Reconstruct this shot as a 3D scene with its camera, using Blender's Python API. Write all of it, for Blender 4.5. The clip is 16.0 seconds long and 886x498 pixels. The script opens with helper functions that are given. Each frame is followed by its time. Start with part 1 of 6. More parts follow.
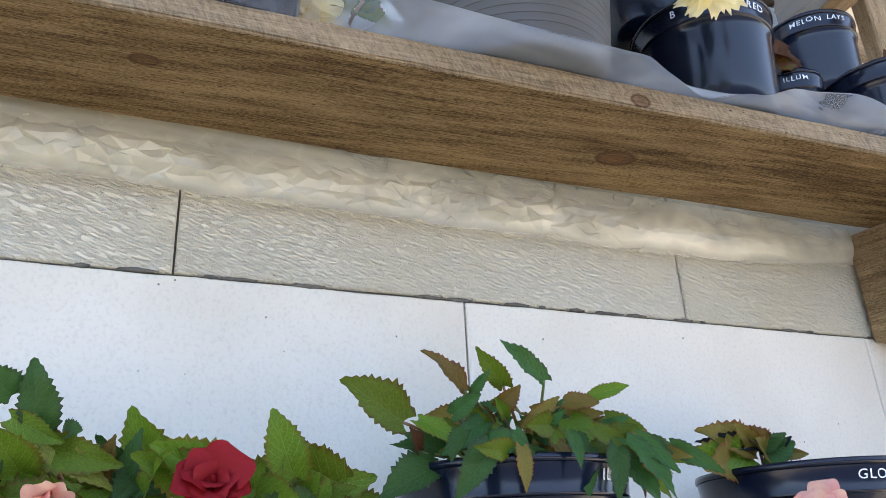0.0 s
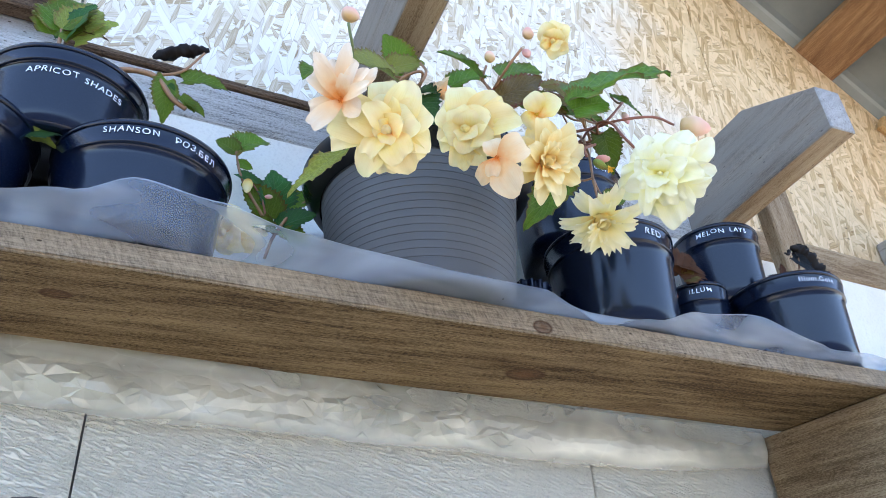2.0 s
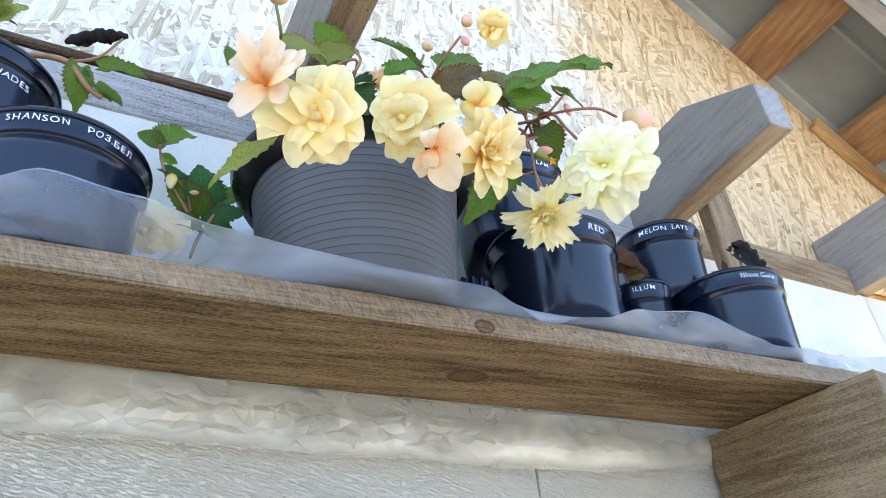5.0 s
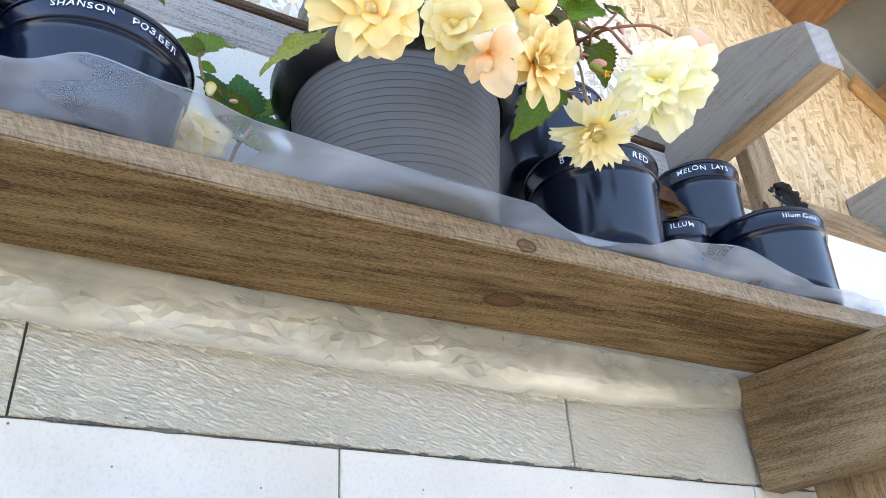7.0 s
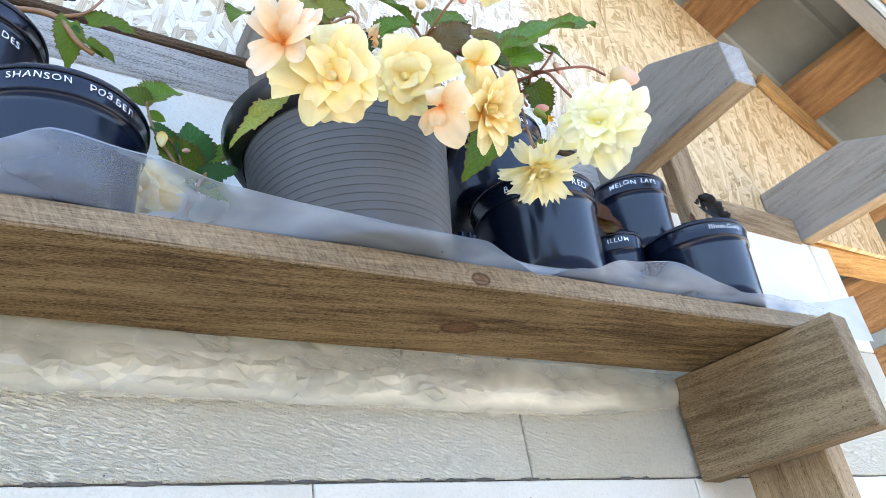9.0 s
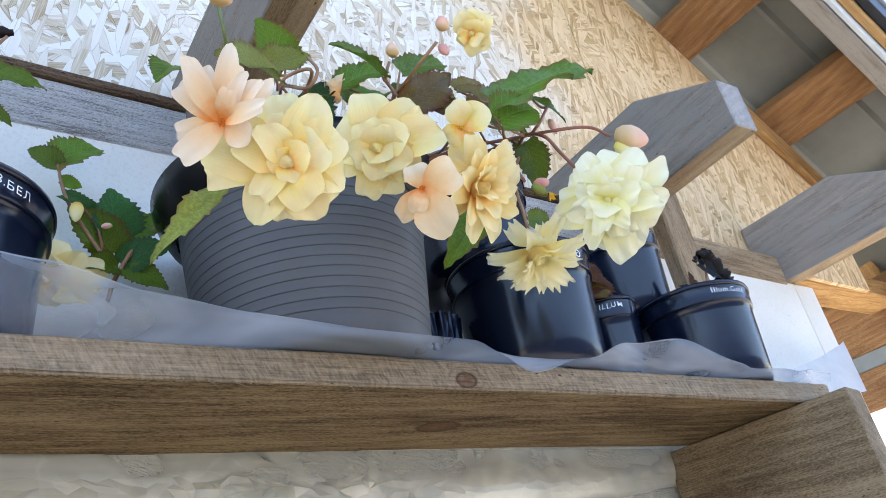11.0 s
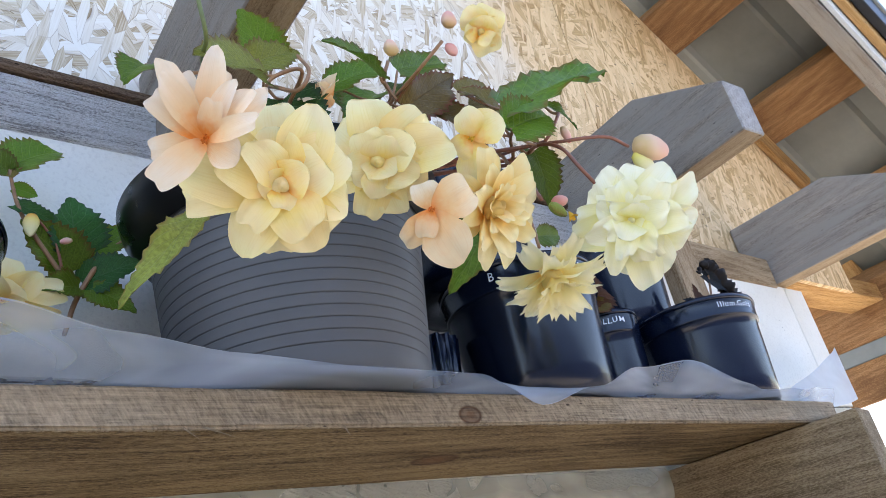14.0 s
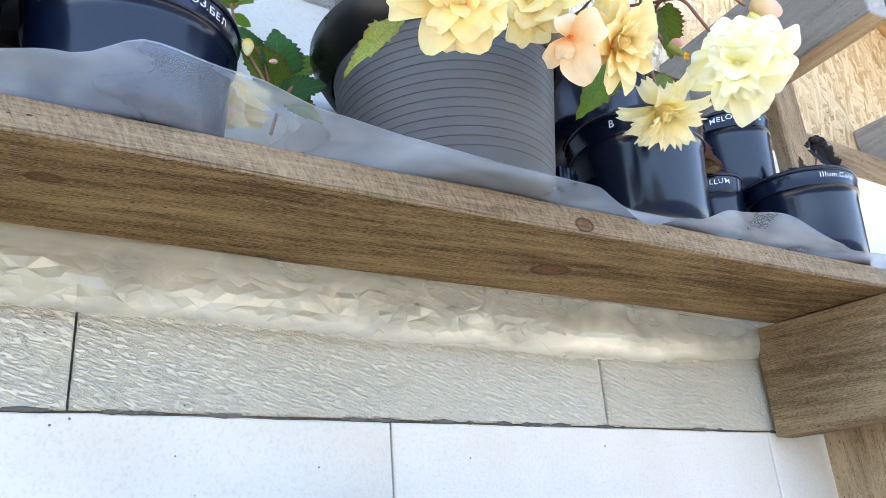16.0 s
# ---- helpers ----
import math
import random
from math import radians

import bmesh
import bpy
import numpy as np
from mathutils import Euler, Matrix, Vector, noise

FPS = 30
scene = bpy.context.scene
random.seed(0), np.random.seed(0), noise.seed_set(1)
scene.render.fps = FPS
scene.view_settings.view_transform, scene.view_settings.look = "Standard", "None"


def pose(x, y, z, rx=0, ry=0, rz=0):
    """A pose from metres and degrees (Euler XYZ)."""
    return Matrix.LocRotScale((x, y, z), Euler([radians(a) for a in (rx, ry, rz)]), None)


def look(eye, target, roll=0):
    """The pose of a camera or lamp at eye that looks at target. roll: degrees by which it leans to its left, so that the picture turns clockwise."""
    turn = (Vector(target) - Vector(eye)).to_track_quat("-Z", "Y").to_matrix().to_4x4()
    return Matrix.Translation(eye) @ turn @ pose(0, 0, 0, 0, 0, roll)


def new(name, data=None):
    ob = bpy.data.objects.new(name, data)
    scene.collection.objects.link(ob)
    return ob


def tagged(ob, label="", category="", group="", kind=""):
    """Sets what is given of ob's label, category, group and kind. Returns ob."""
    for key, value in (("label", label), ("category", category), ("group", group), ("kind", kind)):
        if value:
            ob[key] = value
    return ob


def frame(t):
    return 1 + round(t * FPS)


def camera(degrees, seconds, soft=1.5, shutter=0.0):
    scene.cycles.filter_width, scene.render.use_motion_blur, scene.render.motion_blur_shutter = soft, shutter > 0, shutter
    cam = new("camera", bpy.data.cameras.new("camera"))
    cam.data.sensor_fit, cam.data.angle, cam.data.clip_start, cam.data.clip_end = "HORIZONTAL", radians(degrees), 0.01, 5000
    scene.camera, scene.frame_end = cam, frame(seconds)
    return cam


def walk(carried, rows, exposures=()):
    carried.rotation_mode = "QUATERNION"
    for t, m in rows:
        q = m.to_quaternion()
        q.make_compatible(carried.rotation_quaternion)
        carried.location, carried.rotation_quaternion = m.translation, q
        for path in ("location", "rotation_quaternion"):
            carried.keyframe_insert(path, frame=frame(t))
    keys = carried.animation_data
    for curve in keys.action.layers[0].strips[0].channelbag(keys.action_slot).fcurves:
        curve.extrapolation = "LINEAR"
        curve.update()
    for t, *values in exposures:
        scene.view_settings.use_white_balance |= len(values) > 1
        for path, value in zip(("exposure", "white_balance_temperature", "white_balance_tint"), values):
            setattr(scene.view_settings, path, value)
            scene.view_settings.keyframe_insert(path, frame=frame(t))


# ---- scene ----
cam = camera(58.8, 16.0, soft=0.8)
PATH = [
    (0, (-0.043, -0.73, 1.572), (0.7, 0.957, 2.348), -3.0),
    (0.5, (-0.033, -0.764, 1.593), (0.656, 0.863, 2.53), -3.6),
    (1, (-0.03, -0.79, 1.628), (0.697, 0.75, 2.678), -3.8),
    (1.5, (-0.02, -0.806, 1.634), (0.739, 0.666, 2.754), -4.3),
    (2, (-0.014, -0.81, 1.632), (0.762, 0.681, 2.717), -3.9),
    (2.5, (-0.008, -0.805, 1.63), (0.769, 0.695, 2.701), -4.8),
    (3, (-0.002, -0.804, 1.637), (0.803, 0.688, 2.697), -5.1),
    (3.5, (0.01, -0.789, 1.64), (0.878, 0.673, 2.693), -7.3),
    (3.7, (0.011, -0.788, 1.645), (0.896, 0.663, 2.701), -7.6),
    (5.8, (-0.001, -0.76, 1.643), (0.895, 0.656, 2.736), -6.5),
    (6, (-0.004, -0.752, 1.641), (0.888, 0.673, 2.723), -6.0),
    (6.5, (-0.005, -0.737, 1.627), (0.886, 0.722, 2.665), -4.7),
    (7, (-0.002, -0.731, 1.614), (0.889, 0.747, 2.625), -4.1),
    (7.5, (-0.014, -0.727, 1.604), (0.856, 0.774, 2.599), -4.0),
    (8, (-0.042, -0.727, 1.601), (0.819, 0.822, 2.528), -4.6),
    (8.5, (-0.061, -0.756, 1.619), (0.89, 0.743, 2.541), -7.4),
    (9, (-0.057, -0.766, 1.641), (1.001, 0.63, 2.607), -10.2),
    (9.2, (-0.056, -0.772, 1.653), (1.026, 0.59, 2.639), -10.4),
    (11.3, (0.006, -0.679, 1.806), (1.188, 0.639, 2.738), -13.2),
    (11.5, (0.019, -0.669, 1.823), (1.224, 0.642, 2.733), -13.8),
    (12, (0.024, -0.674, 1.849), (1.281, 0.592, 2.752), -15.3),
    (12.5, (0.019, -0.664, 1.852), (1.265, 0.629, 2.733), -15.1),
    (13, (0.013, -0.659, 1.85), (1.253, 0.628, 2.747), -14.2),
    (13.5, (0.001, -0.66, 1.848), (1.227, 0.634, 2.755), -13.3),
    (14, (-0.002, -0.653, 1.843), (1.223, 0.646, 2.744), -13.0),
    (14.5, (-0.01, -0.656, 1.84), (1.188, 0.663, 2.747), -13.1),
    (15, (-0.014, -0.66, 1.824), (1.161, 0.694, 2.71), -11.7),
    (15.5, (-0.047, -0.69, 1.785), (1.044, 0.754, 2.635), -8.9),
    (16, (-0.086, -0.708, 1.712), (0.936, 0.844, 2.452), -4.5),
]
walk(cam, [(t, look(eye, target, roll)) for t, eye, target, roll in PATH], exposures=((0.0, 2.46, 7200.0, 15.5), (0.5, 2.78, 8000.0, 17.5), (1.0, 3.06, 7000.0, 15.5), (1.5, 2.58, 6200.0, 13.5), (2.0, 2.43, 6100.0, 13.5), (3.5, 2.48, 6350.0, 11.5), (6.0, 2.63, 6350.0, 12.5), (7.0, 2.68, 6900.0, 14.5), (8.0, 2.78, 6950.0, 14.5), (8.5, 2.76, 7000.0, 14.5), (9.0, 2.68, 6600.0, 12.5), (11.5, 2.18, 6400.0, 15.0), (12.5, 2.10, 6350.0, 15.0), (14.0, 2.16, 6600.0, 17.0), (15.0, 2.31, 6500.0, 16.0), (15.5, 2.41, 6450.0, 10.5), (16.0, 2.76, 6700.0, 12.5)))

# ---- world, sun, exposure ----
world = bpy.data.worlds.new("world")
scene.world = world
world.use_nodes = True
wn = world.node_tree
sky = wn.nodes.new("ShaderNodeTexSky")
sky.sky_type = "NISHITA"
sky.sun_disc = False
sky.sun_elevation, sky.sun_rotation = radians(48), radians(20)
sky.air_density, sky.dust_density = 1.0, 1.2
wn.links.new(sky.outputs[0], wn.nodes["Background"].inputs[0])
wn.nodes["Background"].inputs[1].default_value = 0.15
sun = new("sun", bpy.data.lights.new("sun", "SUN"))
sun.data.energy, sun.data.angle, sun.data.color = 3.0, radians(0.53), (1.0, 0.95, 0.88)
sun.matrix_basis = look((1.0, 2.75, 3.25), (0, 0, 0))


# ---- materials ----
def mat(name):
    m = bpy.data.materials.new(name)
    m.use_nodes = True
    return m, m.node_tree, m.node_tree.nodes["Principled BSDF"]


def nd(t, kind, **kw):
    n = t.nodes.new(kind)
    for k, v in kw.items():
        n.inputs[k.replace("_", " ")].default_value = v
    return n


def lk(t, a, b):
    t.links.new(a, b)


def ramp(t, fac, stops, interp="LINEAR"):
    r = t.nodes.new("ShaderNodeValToRGB")
    r.color_ramp.interpolation = interp
    while len(r.color_ramp.elements) < len(stops):
        r.color_ramp.elements.new(0.5)
    for e, (p, c) in zip(r.color_ramp.elements, stops):
        e.position = p
        e.color = (*c, 1) if len(c) == 3 else c
    lk(t, fac, r.inputs[0])
    return r.outputs[0]


def mixc(t, fac, a, b, mode="MIX"):
    n = t.nodes.new("ShaderNodeMix")
    n.data_type, n.blend_type = "RGBA", mode
    for s, v in ((n.inputs[0], fac), (n.inputs[6], a), (n.inputs[7], b)):
        if isinstance(v, (int, float)):
            s.default_value = v
        elif isinstance(v, tuple):
            s.default_value = (*v, 1)
        else:
            lk(t, v, s)
    return n.outputs[2]


def mth(t, op, a, b=0.0):
    n = t.nodes.new("ShaderNodeMath")
    n.operation = op
    for s, v in ((n.inputs[0], a), (n.inputs[1], b)):
        if isinstance(v, (int, float)):
            s.default_value = v
        else:
            lk(t, v, s)
    return n.outputs[0]


def coords(t, scale=(1, 1, 1), rot=(0, 0, 0), source="Object", loc=None):
    c = t.nodes.new("ShaderNodeTexCoord")
    mp = t.nodes.new("ShaderNodeMapping")
    mp.inputs["Scale"].default_value = scale
    mp.inputs["Rotation"].default_value = rot
    lk(t, c.outputs[source], mp.inputs[0])
    if loc is not None:
        lk(t, loc, mp.inputs["Location"])
    return mp.outputs[0]


def bumped(t, b, height, strength=0.3, dist=0.002, prev=None):
    n = nd(t, "ShaderNodeBump", Strength=strength, Distance=dist)
    lk(t, height, n.inputs["Height"])
    if prev is not None:
        lk(t, prev, n.inputs["Normal"])
    lk(t, n.outputs[0], b.inputs["Normal"])
    return n.outputs[0]


def per_object(t, k=7.0):
    """A shift of the texture that differs from object to object."""
    o = t.nodes.new("ShaderNodeObjectInfo")
    c = t.nodes.new("ShaderNodeCombineXYZ")
    lk(t, mth(t, "MULTIPLY", o.outputs["Random"], k), c.inputs[0])
    lk(t, mth(t, "MULTIPLY", o.outputs["Random"], k * 1.7), c.inputs[1])
    return c.outputs[0], o.outputs["Random"]


def wood(name, dark, mid, light, rough=0.75, grain=1.0, fuzz=0.5, knots=(), grey=None, edge=None, stained=0.75, streak=1.0):
    """Sawn softwood; the grain runs along the object's x."""
    m, t, b = mat(name)
    off, rnd = per_object(t)
    warp = nd(t, "ShaderNodeTexNoise", Scale=1.0, Detail=3.0)
    lk(t, coords(t, (2.6, 12, 12), loc=off), warp.inputs["Vector"])
    rings = nd(t, "ShaderNodeTexWave", Scale=26.0 * grain, Distortion=7.0, Detail=4.0, Detail_Scale=0.9, Detail_Roughness=0.6)
    rings.bands_direction = "DIAGONAL"
    lk(t, coords(t, (0.16, 1, 1.4), loc=off), rings.inputs["Vector"])
    lines = nd(t, "ShaderNodeTexNoise", Scale=1.0, Detail=6.0, Roughness=0.68, Distortion=0.25)
    lk(t, coords(t, (5.0, 150 * grain, 150 * grain), loc=off), lines.inputs["Vector"])
    fine = nd(t, "ShaderNodeTexNoise", Scale=1.0, Detail=6.0, Roughness=0.7)
    lk(t, coords(t, (22, 700, 700), loc=off), fine.inputs["Vector"])
    hair0 = nd(t, "ShaderNodeTexNoise", Scale=1.0, Detail=3.0, Roughness=0.75)
    lk(t, coords(t, (230, 620, 620), loc=off), hair0.inputs["Vector"])
    hair = t.nodes.new("ShaderNodeMapRange")
    hair.inputs[1].default_value, hair.inputs[2].default_value = 0.33, 0.67
    lk(t, hair0.outputs["Fac"], hair.inputs[0])
    broad = nd(t, "ShaderNodeTexNoise", Scale=1.0, Detail=5.0, Roughness=0.62)
    lk(t, coords(t, (4.5, 19, 19), loc=off), broad.inputs["Vector"])
    g = mth(t, "ADD", mth(t, "MULTIPLY", rings.outputs["Fac"], 0.045), mth(t, "ADD", mth(t, "MULTIPLY", fine.outputs["Fac"], 0.42), mth(t, "MULTIPLY", hair.outputs[0], 0.16)))
    g = mth(t, "ADD", g, mth(t, "ADD", mth(t, "MULTIPLY", warp.outputs["Fac"], 0.30), mth(t, "MULTIPLY", lines.outputs["Fac"], 0.26 * streak)))
    col = ramp(t, g, [(0.485, dark), (0.575, mid), (0.675, light)])
    stain = ramp(t, broad.outputs["Fac"], [(0.36, (0.66, 0.60, 0.53)), (0.50, (0.95, 0.94, 0.92)), (0.64, (1.1, 1.08, 1.03))])
    col = mixc(t, stained, col, stain, "MULTIPLY")
    if grey:
        gn = nd(t, "ShaderNodeTexNoise", Scale=1.0, Detail=5.0, Roughness=0.65)
        lk(t, coords(t, (6, 40, 40), loc=off), gn.inputs["Vector"])
        col = mixc(t, ramp(t, gn.outputs["Fac"], [(0.35, (0, 0, 0)), (0.62, (1, 1, 1))]), col, grey)
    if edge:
        # the sawn front edge is paler and keeps the slanting marks of the saw
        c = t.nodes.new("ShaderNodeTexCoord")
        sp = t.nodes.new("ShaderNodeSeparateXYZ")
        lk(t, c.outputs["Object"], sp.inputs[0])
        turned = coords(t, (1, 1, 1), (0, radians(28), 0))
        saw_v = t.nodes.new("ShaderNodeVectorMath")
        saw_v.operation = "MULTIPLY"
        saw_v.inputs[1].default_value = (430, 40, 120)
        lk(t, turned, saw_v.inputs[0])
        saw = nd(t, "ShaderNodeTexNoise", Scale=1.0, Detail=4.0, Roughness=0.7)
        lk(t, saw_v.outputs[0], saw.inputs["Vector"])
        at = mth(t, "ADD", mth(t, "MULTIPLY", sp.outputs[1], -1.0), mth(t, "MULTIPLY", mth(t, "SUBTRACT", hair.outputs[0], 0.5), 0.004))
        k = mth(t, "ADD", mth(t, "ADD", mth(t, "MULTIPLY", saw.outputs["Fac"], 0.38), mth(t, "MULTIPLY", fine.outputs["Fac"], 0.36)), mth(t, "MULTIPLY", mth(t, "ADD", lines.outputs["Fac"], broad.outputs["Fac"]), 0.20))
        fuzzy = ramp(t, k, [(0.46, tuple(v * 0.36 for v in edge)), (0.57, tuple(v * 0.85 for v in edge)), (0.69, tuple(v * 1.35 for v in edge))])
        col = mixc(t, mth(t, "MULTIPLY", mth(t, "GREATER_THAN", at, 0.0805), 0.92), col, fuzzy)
    h = g
    for kx, ky, kz, r in knots:
        c = t.nodes.new("ShaderNodeTexCoord")
        d = t.nodes.new("ShaderNodeVectorMath")
        d.operation = "SUBTRACT"
        lk(t, c.outputs["Object"], d.inputs[0])
        d.inputs[1].default_value = (kx, ky, kz)
        s = t.nodes.new("ShaderNodeVectorMath")
        s.operation = "MULTIPLY"
        s.inputs[1].default_value = (0.62, 1, 1)
        lk(t, d.outputs[0], s.inputs[0])
        ln = t.nodes.new("ShaderNodeVectorMath")
        ln.operation = "LENGTH"
        lk(t, s.outputs[0], ln.inputs[0])
        q = mth(t, "DIVIDE", ln.outputs["Value"], r)
        q = mth(t, "ADD", q, mth(t, "MULTIPLY", mth(t, "SUBTRACT", warp.outputs["Fac"], 0.5), 0.5))
        heart = ramp(t, q, [(0.0, (0.85,) * 3), (0.70, (0.6,) * 3), (0.84, (0.95,) * 3), (0.96, (0, 0, 0))])
        swirl = mth(t, "SINE", mth(t, "MULTIPLY", mth(t, "ADD", q, mth(t, "MULTIPLY", fine.outputs["Fac"], 0.35)), 13.0))
        far = nd(t, "ShaderNodeMapRange", **{"From_Min": 0.9, "From_Max": 2.6, "To_Min": 0.28, "To_Max": 0.0})
        lk(t, q, far.inputs[0])
        halo = mth(t, "MULTIPLY", far.outputs[0], ramp(t, swirl, [(0.25, (0, 0, 0)), (0.9, (1, 1, 1))]))
        col = mixc(t, halo, col, dark)
        rr = mth(t, "ADD", mth(t, "MULTIPLY", mth(t, "SINE", mth(t, "MULTIPLY", q, 6.0)), 0.12), fine.outputs["Fac"])
        kc = ramp(t, rr, [(0.30, (0.060, 0.026, 0.012)), (0.70, (0.21, 0.098, 0.042))])
        col = mixc(t, heart, col, kc)
    pits = nd(t, "ShaderNodeTexVoronoi", Scale=1.0)
    lk(t, coords(t, (52, 125, 125), loc=off), pits.inputs["Vector"])
    pit = ramp(t, pits.outputs["Distance"], [(0.085, (0.13, 0.10, 0.08)), (0.13, (1, 1, 1))])
    some = ramp(t, warp.outputs["Fac"], [(0.50, (0, 0, 0)), (0.58, (0.9, 0.9, 0.9))])
    col = mixc(t, some, col, mixc(t, 1.0, col, pit, "MULTIPLY"))
    hue = nd(t, "ShaderNodeHueSaturation")
    lk(t, mth(t, "ADD", mth(t, "MULTIPLY", rnd, 0.3), 0.85), hue.inputs["Value"])
    lk(t, col, hue.inputs["Color"])
    lk(t, hue.outputs[0], b.inputs["Base Color"])
    b.inputs["Roughness"].default_value = rough
    b.inputs["Specular IOR Level"].default_value = 0.2
    n1 = bumped(t, b, hair.outputs[0], fuzz, 0.0018)
    bumped(t, b, h, fuzz, 0.003, n1)
    return m


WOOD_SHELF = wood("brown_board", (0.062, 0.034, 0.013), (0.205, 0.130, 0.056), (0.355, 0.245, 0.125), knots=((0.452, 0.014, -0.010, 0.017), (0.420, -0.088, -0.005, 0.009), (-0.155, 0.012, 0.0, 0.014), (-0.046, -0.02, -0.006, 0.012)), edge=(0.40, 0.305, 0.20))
WOOD_BRACKET = wood("brown_timber", (0.17, 0.115, 0.058), (0.31, 0.22, 0.125), (0.44, 0.33, 0.20), fuzz=0.6)
WOOD_POST = wood("light_timber", (0.27, 0.175, 0.09), (0.45, 0.325, 0.19), (0.58, 0.44, 0.28), fuzz=0.5)
WOOD_GREY = wood("weathered_timber", (0.16, 0.13, 0.105), (0.35, 0.30, 0.25), (0.48, 0.42, 0.355), grain=1.0, fuzz=0.6, grey=(0.385, 0.35, 0.305))
WOOD_TAN = wood("tan_timber", (0.29, 0.195, 0.105), (0.47, 0.34, 0.205), (0.58, 0.445, 0.29), fuzz=0.5)
WOOD_NEW = wood("fresh_timber", (0.30, 0.15, 0.05), (0.46, 0.26, 0.10), (0.60, 0.38, 0.17), fuzz=0.35)
WOOD_END = wood("sawn_end", (0.30, 0.225, 0.14), (0.44, 0.345, 0.225), (0.56, 0.45, 0.31), fuzz=0.6, streak=0.4)
# bracket noses: sky light put into a paler wood colour
WOOD_NOSE = wood("skylit_nose_end", (0.40, 0.37, 0.34), (0.56, 0.54, 0.51), (0.68, 0.66, 0.64), fuzz=0.5, stained=0.3, streak=0.4)
WOOD_ROOF = wood("reddish_timber", (0.24, 0.12, 0.048), (0.38, 0.205, 0.09), (0.48, 0.275, 0.13), fuzz=0.35, streak=0.5)
WOOD_PLATE = wood("whitened_board", (0.36, 0.33, 0.29), (0.77, 0.74, 0.69), (0.90, 0.885, 0.86), grain=0.8, fuzz=0.8, stained=0.25)
WOOD_DARK = wood("dark_batten", (0.05, 0.03, 0.018), (0.14, 0.085, 0.05), (0.24, 0.16, 0.10), fuzz=0.6)


def block_material(name, ripple, lo, hi):
    m, t, b = mat(name)
    off = per_object(t)[0]
    cells = nd(t, "ShaderNodeTexNoise", Scale=260.0, Detail=4.0, Roughness=0.65)
    lk(t, coords(t, (1, 1, 1), loc=off), cells.inputs["Vector"])
    saw = nd(t, "ShaderNodeTexNoise", Scale=1.0, Detail=2.5, Roughness=0.55, Distortion=0.4)
    turn = coords(t, (1, 1, 1), (0, radians(-18), 0), loc=off)
    st = t.nodes.new("ShaderNodeVectorMath")
    st.operation = "MULTIPLY"
    st.inputs[1].default_value = (105, 20, 460)
    lk(t, turn, st.inputs[0])
    lk(t, st.outputs[0], saw.inputs["Vector"])
    blot = nd(t, "ShaderNodeTexNoise", Scale=5.0, Detail=5.0)
    lk(t, coords(t, (1, 1, 1), loc=off), blot.inputs["Vector"])
    pores = nd(t, "ShaderNodeTexVoronoi", Scale=75.0)
    lk(t, coords(t, (1, 1, 1), loc=off), pores.inputs["Vector"])
    col = ramp(t, blot.outputs["Fac"], [(0.3, lo), (0.6, hi)])
    col = mixc(t, ramp(t, cells.outputs["Fac"], [(0.3, (0.25, 0.25, 0.25)), (0.5, (0, 0, 0))]), col, (0.5, 0.47, 0.41))
    few = nd(t, "ShaderNodeTexNoise", Scale=31.0, Detail=1.0)
    lk(t, coords(t, (1, 1, 1), loc=off), few.inputs["Vector"])
    hole = mth(t, "MULTIPLY", ramp(t, pores.outputs["Distance"], [(0.05, (1, 1, 1)), (0.10, (0, 0, 0))]), ramp(t, few.outputs["Fac"], [(0.62, (0, 0, 0)), (0.66, (1, 1, 1))]))
    col = mixc(t, mth(t, "MULTIPLY", hole, 0.8), col, (0.16, 0.14, 0.115))
    lk(t, col, b.inputs["Base Color"])
    b.inputs["Roughness"].default_value = 0.95
    b.inputs["Specular IOR Level"].default_value = 0.1
    n1 = bumped(t, b, cells.outputs["Fac"], 0.5, 0.0012)
    sel = ramp(t, saw.outputs["Fac"], [(0.36, (0, 0, 0)), (0.56, (1, 1, 1))])
    n2 = bumped(t, b, sel, ripple, 0.0028, n1)
    bumped(t, b, mth(t, "MULTIPLY", hole, -1.0), 0.8, 0.002, n2)
    return m


BLOCK = block_material("aerated_concrete", 0.07, (0.76, 0.725, 0.63), (0.845, 0.82, 0.735))
# sawn row: yellow light bounced off the shelf is mixed into its colour
BLOCK_SAWN_WARM = block_material("sawn_bounce_lit_concrete", 1.0, (0.78, 0.73, 0.575), (0.86, 0.82, 0.68))


def plain(name, col, rough=0.6, noise_scale=30.0, vary=0.25, bump=0.2, dist=0.001, metallic=0.0, spec=0.5):
    m, t, b = mat(name)
    n = nd(t, "ShaderNodeTexNoise", Scale=noise_scale, Detail=6.0, Roughness=0.65)
    lk(t, coords(t), n.inputs["Vector"])
    n2 = nd(t, "ShaderNodeTexNoise", Scale=noise_scale * 0.12, Detail=3.0)
    lk(t, coords(t), n2.inputs["Vector"])
    v = mth(t, "ADD", mth(t, "MULTIPLY", n.outputs["Fac"], 0.6), mth(t, "MULTIPLY", n2.outputs["Fac"], 0.4))
    lo, hi = tuple(c * (1 - vary) for c in col), tuple(min(1, c * (1 + vary)) for c in col)
    lk(t, ramp(t, v, [(0.35, lo), (0.65, hi)]), b.inputs["Base Color"])
    b.inputs["Roughness"].default_value, b.inputs["Metallic"].default_value = rough, metallic
    b.inputs["Specular IOR Level"].default_value = spec
    bumped(t, b, n.outputs["Fac"], bump, dist)
    return m


